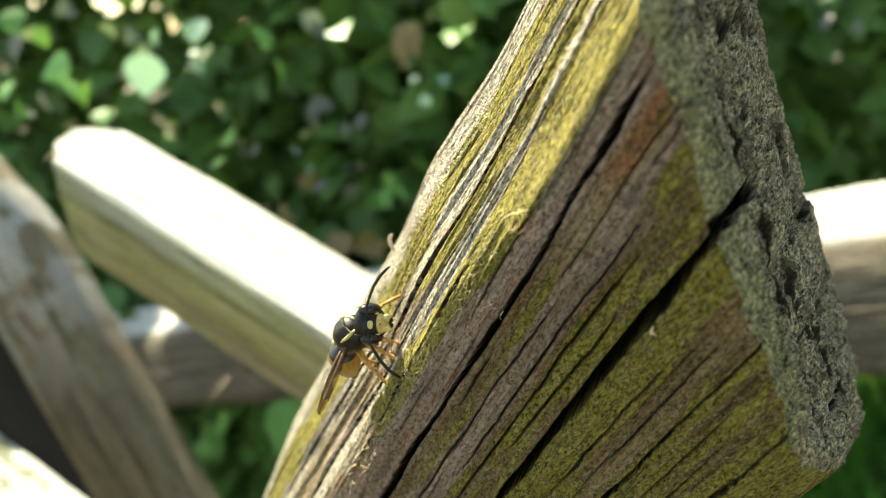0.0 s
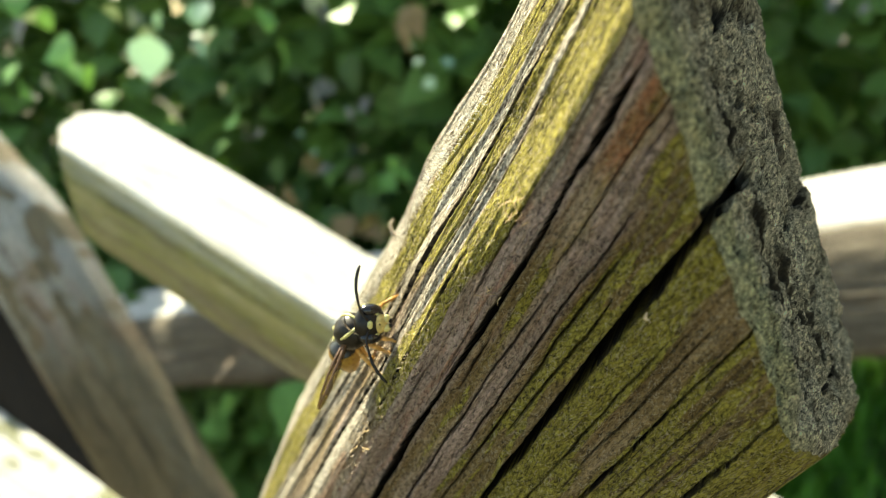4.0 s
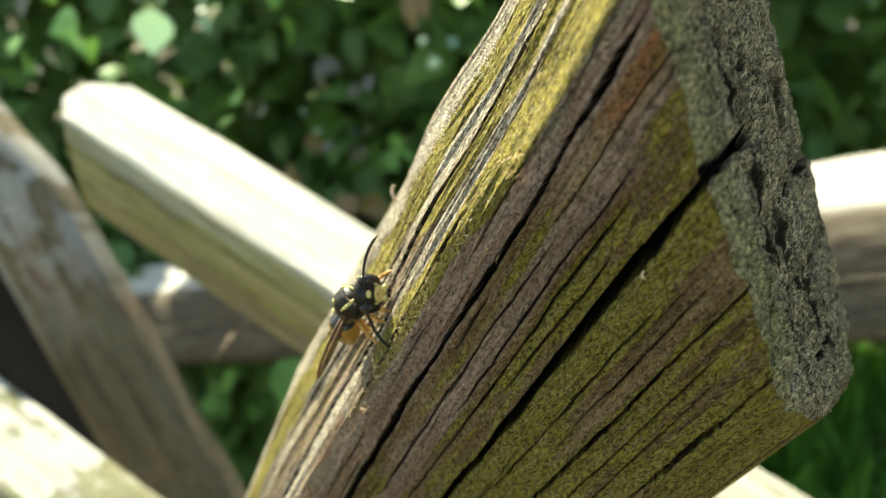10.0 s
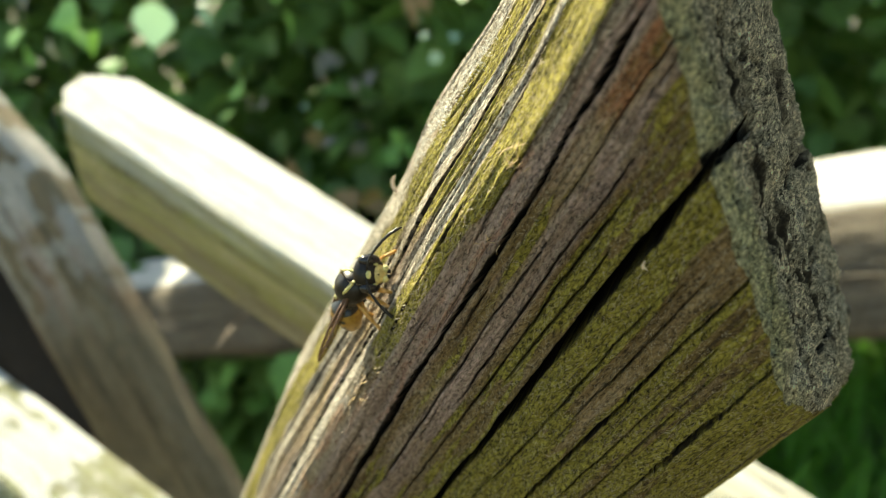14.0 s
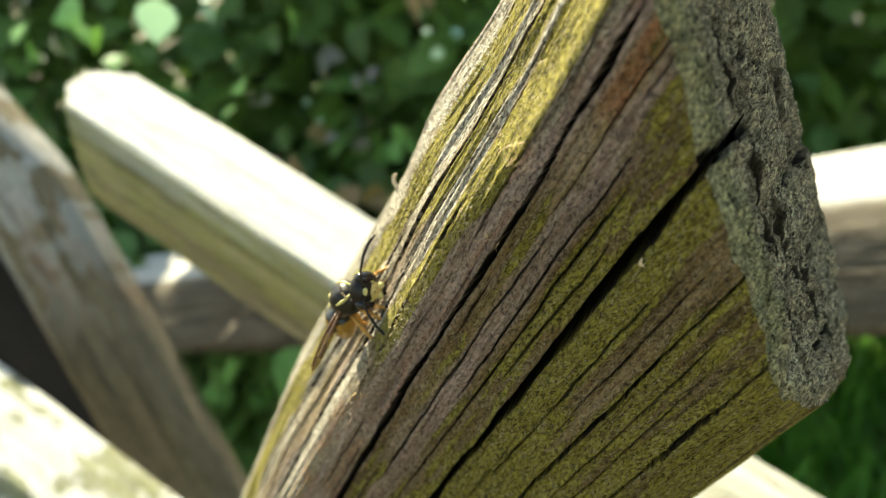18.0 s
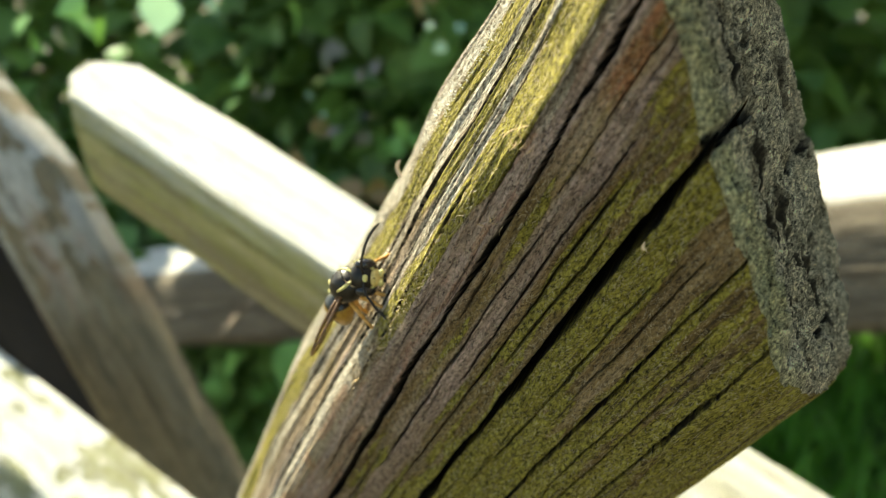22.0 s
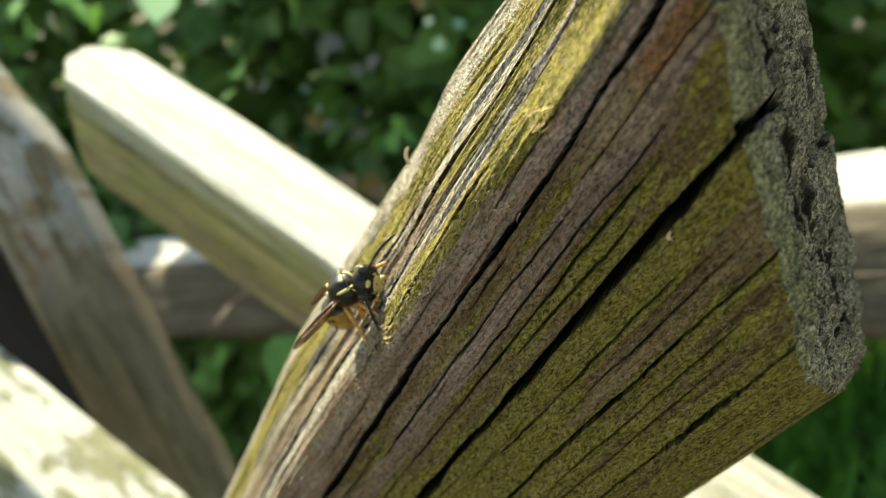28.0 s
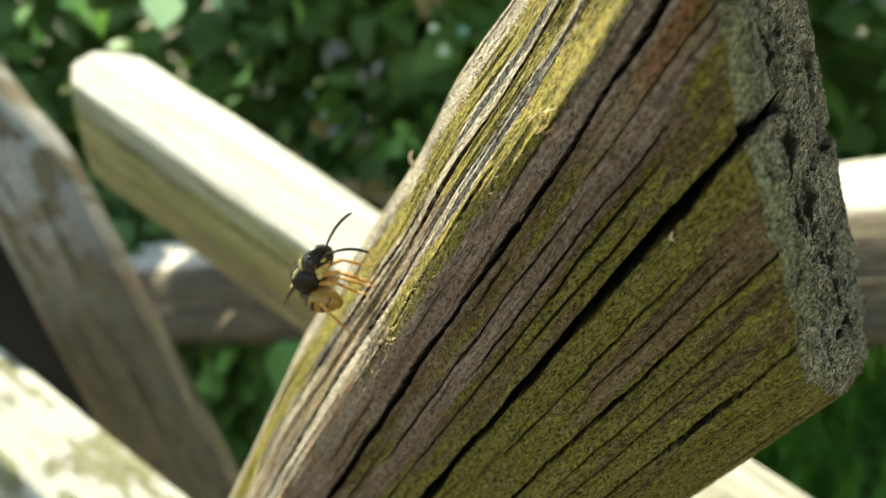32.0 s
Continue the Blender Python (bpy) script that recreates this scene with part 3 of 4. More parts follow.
def rails():
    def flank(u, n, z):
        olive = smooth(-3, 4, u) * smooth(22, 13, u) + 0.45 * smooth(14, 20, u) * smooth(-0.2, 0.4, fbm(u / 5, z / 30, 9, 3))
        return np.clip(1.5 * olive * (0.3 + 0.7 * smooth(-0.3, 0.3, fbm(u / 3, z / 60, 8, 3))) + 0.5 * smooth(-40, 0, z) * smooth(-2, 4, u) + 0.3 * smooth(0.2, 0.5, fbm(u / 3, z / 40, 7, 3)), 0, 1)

    # browner towards the lower edge, in streaks, and past z -175
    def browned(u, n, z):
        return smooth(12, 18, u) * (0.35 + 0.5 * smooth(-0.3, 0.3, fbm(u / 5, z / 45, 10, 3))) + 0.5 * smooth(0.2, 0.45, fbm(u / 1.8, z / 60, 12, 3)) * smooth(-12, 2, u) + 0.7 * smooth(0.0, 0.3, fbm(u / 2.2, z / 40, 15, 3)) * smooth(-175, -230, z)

    # overexposed sunlit top painted near white; second term is stray pale streaks
    def lit_pale(u, n, z):
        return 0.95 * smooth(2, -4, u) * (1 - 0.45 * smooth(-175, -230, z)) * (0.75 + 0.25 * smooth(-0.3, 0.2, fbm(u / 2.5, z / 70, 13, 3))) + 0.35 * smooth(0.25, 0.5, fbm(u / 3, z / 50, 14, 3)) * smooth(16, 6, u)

    def patches(u, n, z):
        return smooth(-0.25, 0.1, fbm(u / 8, z / 14, 41, 4)) * smooth(-190, -60, z)

    def streaks(u, n, z):
        return 0.7 * smooth(0.0, 0.5, fbm(u / 4, z / 60, 43, 3))

    # whiter towards the upper side, greener towards the lower
    def mottle(u, z):
        return fbm(u / 6, z / 18, 48, 5) + 0.5 * smooth(8, -14, u) - 0.18

    def blotches(u, n, z):
        return smooth(0.12, -0.15, mottle(u, z))

    def greyed(u, n, z):
        return 0.5 * smooth(0.1, 0.4, fbm(u / 5, z / 22, 46, 4))

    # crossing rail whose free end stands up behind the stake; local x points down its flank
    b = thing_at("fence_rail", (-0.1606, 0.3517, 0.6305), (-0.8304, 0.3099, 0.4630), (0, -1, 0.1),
                 "split fence rail, sunlit top painted pale, green algae on its flank", "fence rail", "fence timbers")
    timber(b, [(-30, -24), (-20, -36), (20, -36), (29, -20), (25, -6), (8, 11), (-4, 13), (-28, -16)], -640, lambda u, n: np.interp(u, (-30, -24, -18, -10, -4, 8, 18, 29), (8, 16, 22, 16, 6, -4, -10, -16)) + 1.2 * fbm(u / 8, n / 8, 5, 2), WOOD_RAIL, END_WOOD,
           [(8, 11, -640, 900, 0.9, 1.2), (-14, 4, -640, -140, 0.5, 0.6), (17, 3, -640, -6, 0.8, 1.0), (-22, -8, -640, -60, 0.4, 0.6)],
           0.7, 0.7, 240, None, None, flank, browned, lit_pale, 23)
    # a second crossing rail, lower
    d = thing_at("fence_rail", (-0.4567, 0.4691, 0.5915), (-0.8464, 0.2940, 0.4441), (0, -1, 0.1),
                 "split fence rail, paler towards its top, with greenish streaks", "fence rail", "fence timbers")
    timber(d, [(-28, -24), (-18, -36), (20, -36), (28, -20), (24, -4), (8, 11), (-2, 13), (-26, -16)], -700, cutter(0.2, 6), WOOD_MOTTLED, END_WOOD,
           [(8, 11, -700, 900, 0.9, 1.2), (-14, 0, -700, 0, 0.5, 0.7), (16, 4, -700, -6, 0.8, 1.0)],
           0.7, 0.8, 220, None, None, blotches, greyed, lambda u, n, z: 0.95 * smooth(-0.08, 0.12, mottle(u, z)), 37)
    # grey post further back
    c = thing_at("fence_post", (-0.3090, 0.5152, 0.6570), (-0.4994, 0.0046, 0.8664), (0.1, -1, 0),
                 "grey weathered fence post with pale lichen patches", "fence post", "fence timbers")
    timber(c, [(-28, -24), (-18, -34), (24, -34), (30, -18), (28, 14), (20, 22), (-18, 24), (-28, 12)], -720, lambda u, n: 40 - 0.3 * u + 1.2 * fbm(u / 8, n / 8, 7, 2), WOOD_GREY, END_WOOD,
           [(-10, 24, -720, -30, 0.8, 1.4), (6, 24, -720, 900, 0.8, 1.4), (18, 22, -720, -90, 0.8, 1)], 0.7, 0.9, 200, None, lambda u, n, z: (15 * smooth(-75, 20, z) * smooth(2, -20, u), 0), None, None, patches, 51, lambda u, n: True, lambda u, n, z: 0.3 * smooth(0.0, 0.4, fbm(u / 5, z / 40, 47, 3)) * smooth(-60, -100, z) * smooth(-190, -140, z))
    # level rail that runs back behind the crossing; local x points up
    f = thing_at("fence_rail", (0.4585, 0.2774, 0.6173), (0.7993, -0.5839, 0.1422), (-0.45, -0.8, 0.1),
                 "split fence rail lying level, sunlight on its top painted pale", "fence rail", "fence timbers")
    # pale band at u > 22: sunlight on its top, put into the colour
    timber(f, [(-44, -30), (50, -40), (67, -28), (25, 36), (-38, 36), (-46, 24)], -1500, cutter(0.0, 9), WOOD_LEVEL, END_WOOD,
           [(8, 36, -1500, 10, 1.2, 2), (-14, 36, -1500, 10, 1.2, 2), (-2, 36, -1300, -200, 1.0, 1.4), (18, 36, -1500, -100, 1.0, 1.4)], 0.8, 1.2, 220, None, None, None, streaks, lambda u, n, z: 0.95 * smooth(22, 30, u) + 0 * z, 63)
    # rail behind the post; its deep shade is put into the near-black colour
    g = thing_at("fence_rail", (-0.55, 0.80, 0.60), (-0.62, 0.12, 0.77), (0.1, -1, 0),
                 "fence rail with deep shade put into its near-black brown", "fence rail", "fence timbers")
    timber(g, [(-45, -20), (45, -20), (50, 10), (30, 24), (-30, 24), (-50, 8)], -800, cutter(0.1, 12), WOOD_SHADED, END_WOOD,
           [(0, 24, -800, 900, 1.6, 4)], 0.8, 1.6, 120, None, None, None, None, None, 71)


def fibres(th):
    """Torn fibres on the sunny ridge of the stake, and a few loose shreds."""
    rnd = random.Random(31)

    def spot(u, z, lift):
        n = float(np.interp(u, [-30, 14, 19, 24.7, 29.5, 32.4], [0.4, 0.4, -5, -14, -24, -34]))
        dx, dy = stake_flare(np.array([u]), np.array([n]), np.array([float(z)]))
        return Vector((u + dx[0] + 0.7 * lift, n + dy[0] + 0.5 * lift, z))

    def strand(bm, p, d, length, r, curl):
        d = d.normalized()
        side = d.orthogonal().normalized()
        rings = []
        for i in range(6):
            t = i / 5
            c = p + d * length * t + side * curl * math.sin(2.6 * t) + Vector((0.5, 0.6, 0)) * curl * 0.8 * t * t
            a = d.cross(side)
            rr = r * (1 - 0.6 * t)
            rings.append([bm.verts.new((c + side * rr) / 1000), bm.verts.new((c - side * rr * 0.5 + a * rr) / 1000), bm.verts.new((c - side * rr * 0.5 - a * rr) / 1000)])
        for x, y in zip(rings, rings[1:]):
            for k in range(3):
                bm.faces.new((x[k], x[(k + 1) % 3], y[(k + 1) % 3], y[k]))

    bm = bmesh.new()
    for _ in range(1000):
        u = rnd.choice((rnd.gauss(16.5, 1.5), rnd.uniform(14, 27), rnd.gauss(15, 1.5)))
        z = rnd.uniform(-75, 25) if rnd.random() < 0.5 else rnd.gauss(-40, 14)
        p = spot(u, z, 0.1)
        strand(bm, p, Vector((rnd.gauss(0, 0.5), rnd.gauss(0.1, 0.3), rnd.choice((-1, 1)))), rnd.uniform(0.3, 1.1), rnd.uniform(0.015, 0.035), rnd.gauss(0, 0.25))
    for _ in range(800):  # curled wisps where the bark edge has been gnawed
        u = rnd.gauss(14.5, 2.2)
        p = spot(u if u > 10.4 else 14.0, rnd.gauss(-36, 16), 0.02)
        strand(bm, p, Vector((rnd.gauss(0, 0.8), rnd.gauss(0.05, 0.12), rnd.gauss(0, 0.8))), rnd.uniform(0.12, 0.36), rnd.uniform(0.015, 0.028), rnd.gauss(0, 0.12))
    for _ in range(1600):
        p = spot(rnd.uniform(27, 32.2), rnd.uniform(-60, 45), 0.0)
        strand(bm, p, Vector((1, rnd.gauss(0, 0.6), rnd.gauss(0, 0.8))), rnd.uniform(0.1, 0.35), rnd.uniform(0.02, 0.04), rnd.gauss(0, 0.2))
    tagged(part("torn_fibre", bm, FIBRE, th, "fine pale torn wood fibres"), kind="stuff")
    bm = bmesh.new()
    for _ in range(420):  # whitish lichen fringe on the outer edge
        p = spot(rnd.gauss(28.6, 1.0), rnd.choice((rnd.gauss(-7, 1.3), rnd.gauss(-13, 4), rnd.gauss(3, 5))), 0.0)
        strand(bm, p, Vector((1, rnd.gauss(0.2, 0.5), rnd.gauss(0, 0.6))), rnd.uniform(0.15, 0.55), rnd.uniform(0.03, 0.06), rnd.gauss(0, 0.1))
    tagged(part("lichen_fringe", bm, LICHEN, th, "whitish lichen fringe"), kind="stuff")
    shreds = ((12.9, 11.1, 2.6), (12.2, 8.0, 2.0), (14.8, -46, 3.0), (15.5, -42, 2.2), (16.5, -50, 2.4), (15.0, -36, 2.0), (10.5, -3, 1.6))
    for u, z, length in shreds:
        bm = bmesh.new()
        for k in range(5):
            strand(bm, spot(u + rnd.gauss(0, 0.5), z + rnd.gauss(0, 0.7), 0.3), Vector((rnd.gauss(0, 0.6), 0.3, rnd.choice((-1, 1)))), length * rnd.uniform(0.5, 0.9), 0.07, rnd.gauss(0, 0.4))
        part("wood_shred", bm, FRAY, th, "orange shred of torn wood")
    bm = bmesh.new()
    strand(bm, Vector((-5.9, 0.3, 6.2)), Vector((0.3, 0.3, 1)), 1.6, 0.35, 0.4)
    part("wood_shred", bm, FIBRE, th, "tiny cream flake")
    tube("wood_curl", [Vector(v) / 1000 for v in ((29.2, -30, -33), (31.2, -30, -32.7), (32.2, -30.2, -32.2), (32.8, -30.6, -31.4), (32.7, -31, -30.8))], [0.0003, 0.00036, 0.00034, 0.00026, 0.00015], FIBRE, th, "curled pale splinter")


# ---- planting ----
def leaf_mesh(name, length, width, material, fold=0.25, droop=0.15):
    bm = bmesh.new()
    rows = []
    for i in range(6):
        t = i / 5
        w = width * (math.sin(math.pi * t**0.75) ** 0.9 if 0 < t < 1 else 0.03)
        z = -droop * length * t * t
        rows.append([bm.verts.new((-w / 2, t * length, z + fold * w / 2)), bm.verts.new((0, t * length, z)), bm.verts.new((w / 2, t * length, z + fold * w / 2))])
    for p, q in zip(rows, rows[1:]):
        for k in (0, 1):
            bm.faces.new((p[k], p[k + 1], q[k + 1], q[k]))
    me = bpy.data.meshes.new(name)
    for fc in bm.faces:
        fc.smooth = True
    bm.to_mesh(me)
    bm.free()
    me.materials.append(material)
    return me


def joined(name, mesh, poses, material):
    """Many copies of a small mesh in one."""
    co = np.empty(len(mesh.vertices) * 3, np.float32)
    mesh.vertices.foreach_get("co", co)
    co = np.concatenate([co.reshape(-1, 3), np.ones((len(mesh.vertices), 1))], 1)
    verts = np.concatenate([(co @ np.array(m).T)[:, :3] for m in poses])
    faces = [[v + i * len(co) for v in p.vertices] for i in range(len(poses)) for p in mesh.polygons]
    me = bpy.data.meshes.new(name)
    me.from_pydata(verts.tolist(), [], faces)
    me.polygons.foreach_set("use_smooth", np.ones(len(faces), bool))
    me.materials.append(material)
    return me


def tube(name, pts, radii, material, parent, label="", sides=8):
    bm = bmesh.new()
    pts = [Vector(p) for p in pts]
    rings = []
    for i, p in enumerate(pts):
        d = (pts[min(i + 1, len(pts) - 1)] - pts[max(i - 1, 0)]).normalized()
        x = d.orthogonal().normalized()
        if rings:
            x = (side - side.dot(d) * d).normalized()
        side = x
        y = d.cross(x)
        rings.append([bm.verts.new(p + radii[i] * (math.cos(2 * math.pi * k / sides) * x + math.sin(2 * math.pi * k / sides) * y)) for k in range(sides)])
    for p, q in zip(rings, rings[1:]):
        for k in range(sides):
            bm.faces.new((p[k], p[(k + 1) % sides], q[(k + 1) % sides], q[k]))
    bm.faces.new(rings[0][::-1])
    bm.faces.new(rings[-1])
    return part(name, bm, material, parent, label)


def bush():
    rnd = random.Random(4)
    th = tagged(new("garden_bush"), "dense green leafy garden shrub behind the fence", "shrub")
    th.location = (0.0, 1.15, 0.0)
    kinds = [leaf_mesh("leaf", 0.055, 0.042, LEAF), leaf_mesh("leaf", 0.070, 0.046, LEAF, 0.15, 0.3), leaf_mesh("leaf", 0.042, 0.030, LEAF, 0.3)]
    poses = []
    while len(poses) < 13000:
        x, z = rnd.uniform(-1.4, 1.6), rnd.uniform(0.02, 1.5)
        front = 0.80 - 0.55 * x if x < 0.2 else 0.72 + 0.10 * x
        y = front + abs(rnd.gauss(0, 0.3)) + 0.04
        if y > 2.2 or noise.noise(Vector((x * 3.1, y * 3.1, z * 3.4))) < -0.3:
            continue
        if (x > 0.25 and z < 0.2) or z > 0.36 + 1.15 * (y - 0.55):
            continue
        off = Vector((x + 0.29, y - 0.77, z - 0.27))  # a gap that lets the sun down to the level rail
        if (off - off.dot(SUN) * SUN).length < 0.048:
            continue
        m = pose(x, y - 1.15, z, rnd.gauss(-25, 30), rnd.gauss(0, 30), rnd.uniform(90, 270)) @ Matrix.Scale(rnd.uniform(0.7, 1.3) * (1.0 if y < front + 0.45 else 2.2), 4)
        poses.append((y - front, m))
    for _ in range(1800):  # low growth at the foot of the fence
        x, y, z = rnd.uniform(-0.6, 0.1), rnd.uniform(0.72, 1.15), rnd.uniform(0.01, 0.2) + rnd.uniform(0, 0.1)
        off = Vector((x + 0.29, y - 0.77, z - 0.27))
        if (off - off.dot(SUN) * SUN).length > 0.048:
            poses.append((1.0, pose(x, y - 1.15, z, rnd.gauss(-25, 30), rnd.gauss(0, 30), rnd.uniform(90, 270)) @ Matrix.Scale(rnd.uniform(0.5, 1.0), 4)))
    poses.sort(key=lambda p: p[0])
    for i, (_, m) in enumerate(poses[:280]):
        ob = under(new("leaf", kinds[i % 3]), th)
        ob.matrix_basis = m
    rest = under(new("foliage", joined("foliage", kinds[0], [m for _, m in poses[280:]], LEAF)), th)
    tagged(rest, kind="stuff")
    # single leaves of the outer twigs, in the fence's frame: place, size, tilt and turn
    mint, gap_leaf = leaf_mesh("leaf", 0.046, 0.044, LEAF_SHEEN, 0.12, 0.15), leaf_mesh("leaf", 0.05, 0.04, LEAF_GAP, 0.3, 0.3)
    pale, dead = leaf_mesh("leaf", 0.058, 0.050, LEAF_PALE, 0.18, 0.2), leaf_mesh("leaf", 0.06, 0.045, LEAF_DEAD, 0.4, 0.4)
    near = ((mint, "mint-green leaf, its sky sheen put into the colour", ((-0.212, 0.64, 0.795, 0.8), (-0.19, 0.645, 0.778, 0.8), (-0.205, 0.65, 0.762, 0.6), (-0.019, 0.69, 0.745, 0.6), (-0.03, 0.70, 0.76, 0.45), (-0.13, 0.79, 0.70, 0.35))),
            (pale, "green leaf with sunlight painted into its colour", ((-0.295, 0.66, 0.745, 0.95), (-0.316, 0.62, 0.728, 0.7), (-0.27, 0.65, 0.72, 0.6), (-0.093, 0.68, 0.79, 0.8), (0.021, 0.66, 0.785, 0.9), (-0.15, 0.70, 0.775, 0.9), (-0.068, 0.72, 0.67, 0.7), (-0.05, 0.73, 0.65, 0.6),
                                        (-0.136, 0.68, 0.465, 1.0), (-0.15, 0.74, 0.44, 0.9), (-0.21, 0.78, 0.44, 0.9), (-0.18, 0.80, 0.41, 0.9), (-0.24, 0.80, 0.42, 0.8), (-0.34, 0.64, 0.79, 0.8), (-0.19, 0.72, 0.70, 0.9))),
            (gap_leaf, "grey leaf added for a gap in the foliage", ((-0.35, 0.68, 0.785, 0.9), (-0.114, 0.74, 0.737, 0.8), (-0.174, 0.74, 0.69, 0.8), (-0.31, 0.70, 0.80, 0.9), (-0.27, 0.70, 0.79, 0.8), (-0.33, 0.66, 0.71, 0.7), (-0.10, 0.76, 0.66, 0.7), (0.363, 0.72, 0.80, 0.5), (-0.13, 0.72, 0.80, 0.8), (-0.08, 0.74, 0.72, 0.6))),
            (dead, "withered tan leaf", ((-0.182, 0.90, 0.665, 1.0), (-0.085, 0.80, 0.60, 1.0), (-0.041, 0.72, 0.80, 1.0), (-0.06, 0.76, 0.62, 0.7))))
    heart = under(new("leaf", mint), th, "heart-shaped leaf, sky sheen painted into its pale green")
    heart.matrix_basis = Matrix.Translation((0, -1.15, 0)) @ Q @ pose(-0.231, 0.62, 0.752, -62, 4, 8) @ Matrix.Scale(0.75, 4)
    # stands in shade, so its brightness comes from the sunlit green
    low = under(new("leaf", pale), th, "green leaf brightened by a painted sunlit colour")
    low.matrix_basis = Matrix.Translation((0, -1.15, 0)) @ Q @ pose(-0.118, 0.66, 0.478, -50, -10, 165) @ Matrix.Scale(0.85, 4)
    for mesh, label, spots in near:
        for x, y, z, size in spots:
            for _ in range(2):
                ob = under(new("leaf", mesh), th, label)
                ob.matrix_basis = Matrix.Translation((0, -1.15, 0)) @ Q @ pose(x + rnd.gauss(0, 0.012), y + rnd.gauss(0, 0.012), z + rnd.gauss(0, 0.01), rnd.gauss(-45, 28), rnd.gauss(0, 32), rnd.gauss(180, 65)) @ Matrix.Scale(rnd.uniform(0.35, 0.7) * size, 4)
    for i in range(16):
        x0, y0 = rnd.uniform(-0.9, 1.1), rnd.uniform(-0.15, 0.35)
        y0 += 0.25 if x0 < 0 else 0
        pts = [(x0, y0, 0.0)]
        for k in range(6):
            p = pts[-1]
            pts.append((p[0] + rnd.gauss(0, 0.05), p[1] + rnd.gauss(-0.01, 0.04), p[2] + 0.2))
        tube("branch", pts, [0.005 - 0.0006 * k for k in range(7)], TWIG, th)


def stem():
    th = tagged(new("grass_stem"), "thin dry grass stem with a pale tip, caught behind the rail", "grass stem")
    pts = [Q @ Vector(p) for p in ((-0.060, 0.50, 0.585), (-0.085, 0.465, 0.562), (-0.106, 0.431, 0.540), (-0.113, 0.421, 0.533), (-0.120, 0.410, 0.521))]
    tube("stalk", pts[:4], [0.0006, 0.0006, 0.0005, 0.0005], TWIG, th)
    tube("seed_tip", pts[3:], [0.0003, 0.0001], FIBRE, th, "pale dry tip")


def grass():
    rnd = random.Random(8)
    bm = bmesh.new()
    prev = None
    for i in range(5):
        t = i / 4
        w = 0.0022 * (1 - t**2) + 0.0001
        now = [bm.verts.new((-w, 0.03 * t * t, 0.09 * t)), bm.verts.new((w, 0.03 * t * t, 0.09 * t))]
        if prev:
            bm.faces.new((prev[0], prev[1], now[1], now[0]))
        prev = now
    blade = bpy.data.meshes.new("blade")
    bm.to_mesh(blade)
    bm.free()
    poses = []
    for _ in range(9000):
        x, y = rnd.uniform(0.05, 1.3), rnd.uniform(0.45, 1.7)
        poses.append(pose(x, y, 0, rnd.gauss(0, 22), rnd.gauss(0, 22), rnd.uniform(0, 360)) @ Matrix.Scale(rnd.uniform(0.6, 1.5), 4))
    tagged(new("grass", joined("grass", blade, poses, GRASS)), "lush green grass and weeds below the fence", "grass", "", "stuff")


# ---- the wasp ----
MM = 0.00130  # size of one unit of the body plan
BLACK = plain("wasp_black", (0.013, 0.009, 0.006), 0.36, 0.6, 2200, Specular_IOR_Level=0.3)
YELLOW = plain("wasp_yellow", (0.58, 0.51, 0.19), 0.5, 0.3, 2500)
TAN = plain("wasp_face_tan", (0.55, 0.40, 0.13), 0.4, 0.35, 1500)
FUR = plain("wasp_hair", (0.36, 0.27, 0.16), 0.6, 0.3, 3000)
VEIN = plain("wasp_wing_vein", (0.13, 0.06, 0.025), 0.4, 0.2, 3000)
AMBER = plain("wasp_leg_amber", (0.55, 0.27, 0.06), 0.4, 0.35, 1800)


def banded():
    """Abdomen: yellow segments with black front bands and dots; local -y runs to the tail."""
    k = Nodes("wasp_abdomen_bands")
    sep = k.node("ShaderNodeSeparateXYZ", Vector=k.node("ShaderNodeTexCoord").outputs["Object"])
    x, y, z = sep.outputs
    wob = k.maths("MULTIPLY", k.noise(k.coords(), 700, 2), 0.00035)
    seg = k.maths("FRACT", k.maths("DIVIDE", k.maths("ADD", y, k.maths("ADD", wob, 0.02)), 0.0016))
    black = k.maths("GREATER_THAN", seg, 0.62)
    black = k.maths("MULTIPLY", black, k.maths("GREATER_THAN", z, 0.0005))
    dots = k.maths("MULTIPLY", k.maths("GREATER_THAN", k.maths("SINE", k.maths("MULTIPLY", x, 4600.0)), 0.55), k.maths("GREATER_THAN", seg, 0.35))
    first = k.maths("GREATER_THAN", y, -0.0019)
    fac = k.maths("MAXIMUM", k.maths("MAXIMUM", black, first), k.maths("MULTIPLY", dots, k.maths("GREATER_THAN", z, -0.0011)))
    n = k.noise(k.coords(), 2500, 3)
    return k.surface(Base_Color=k.mix(fac, k.ramp(n, (0.3, (0.24, 0.115, 0.015)), (0.7, (0.42, 0.24, 0.04))), (0.014, 0.012, 0.010)), Roughness=0.3)


ABDOMEN = banded()


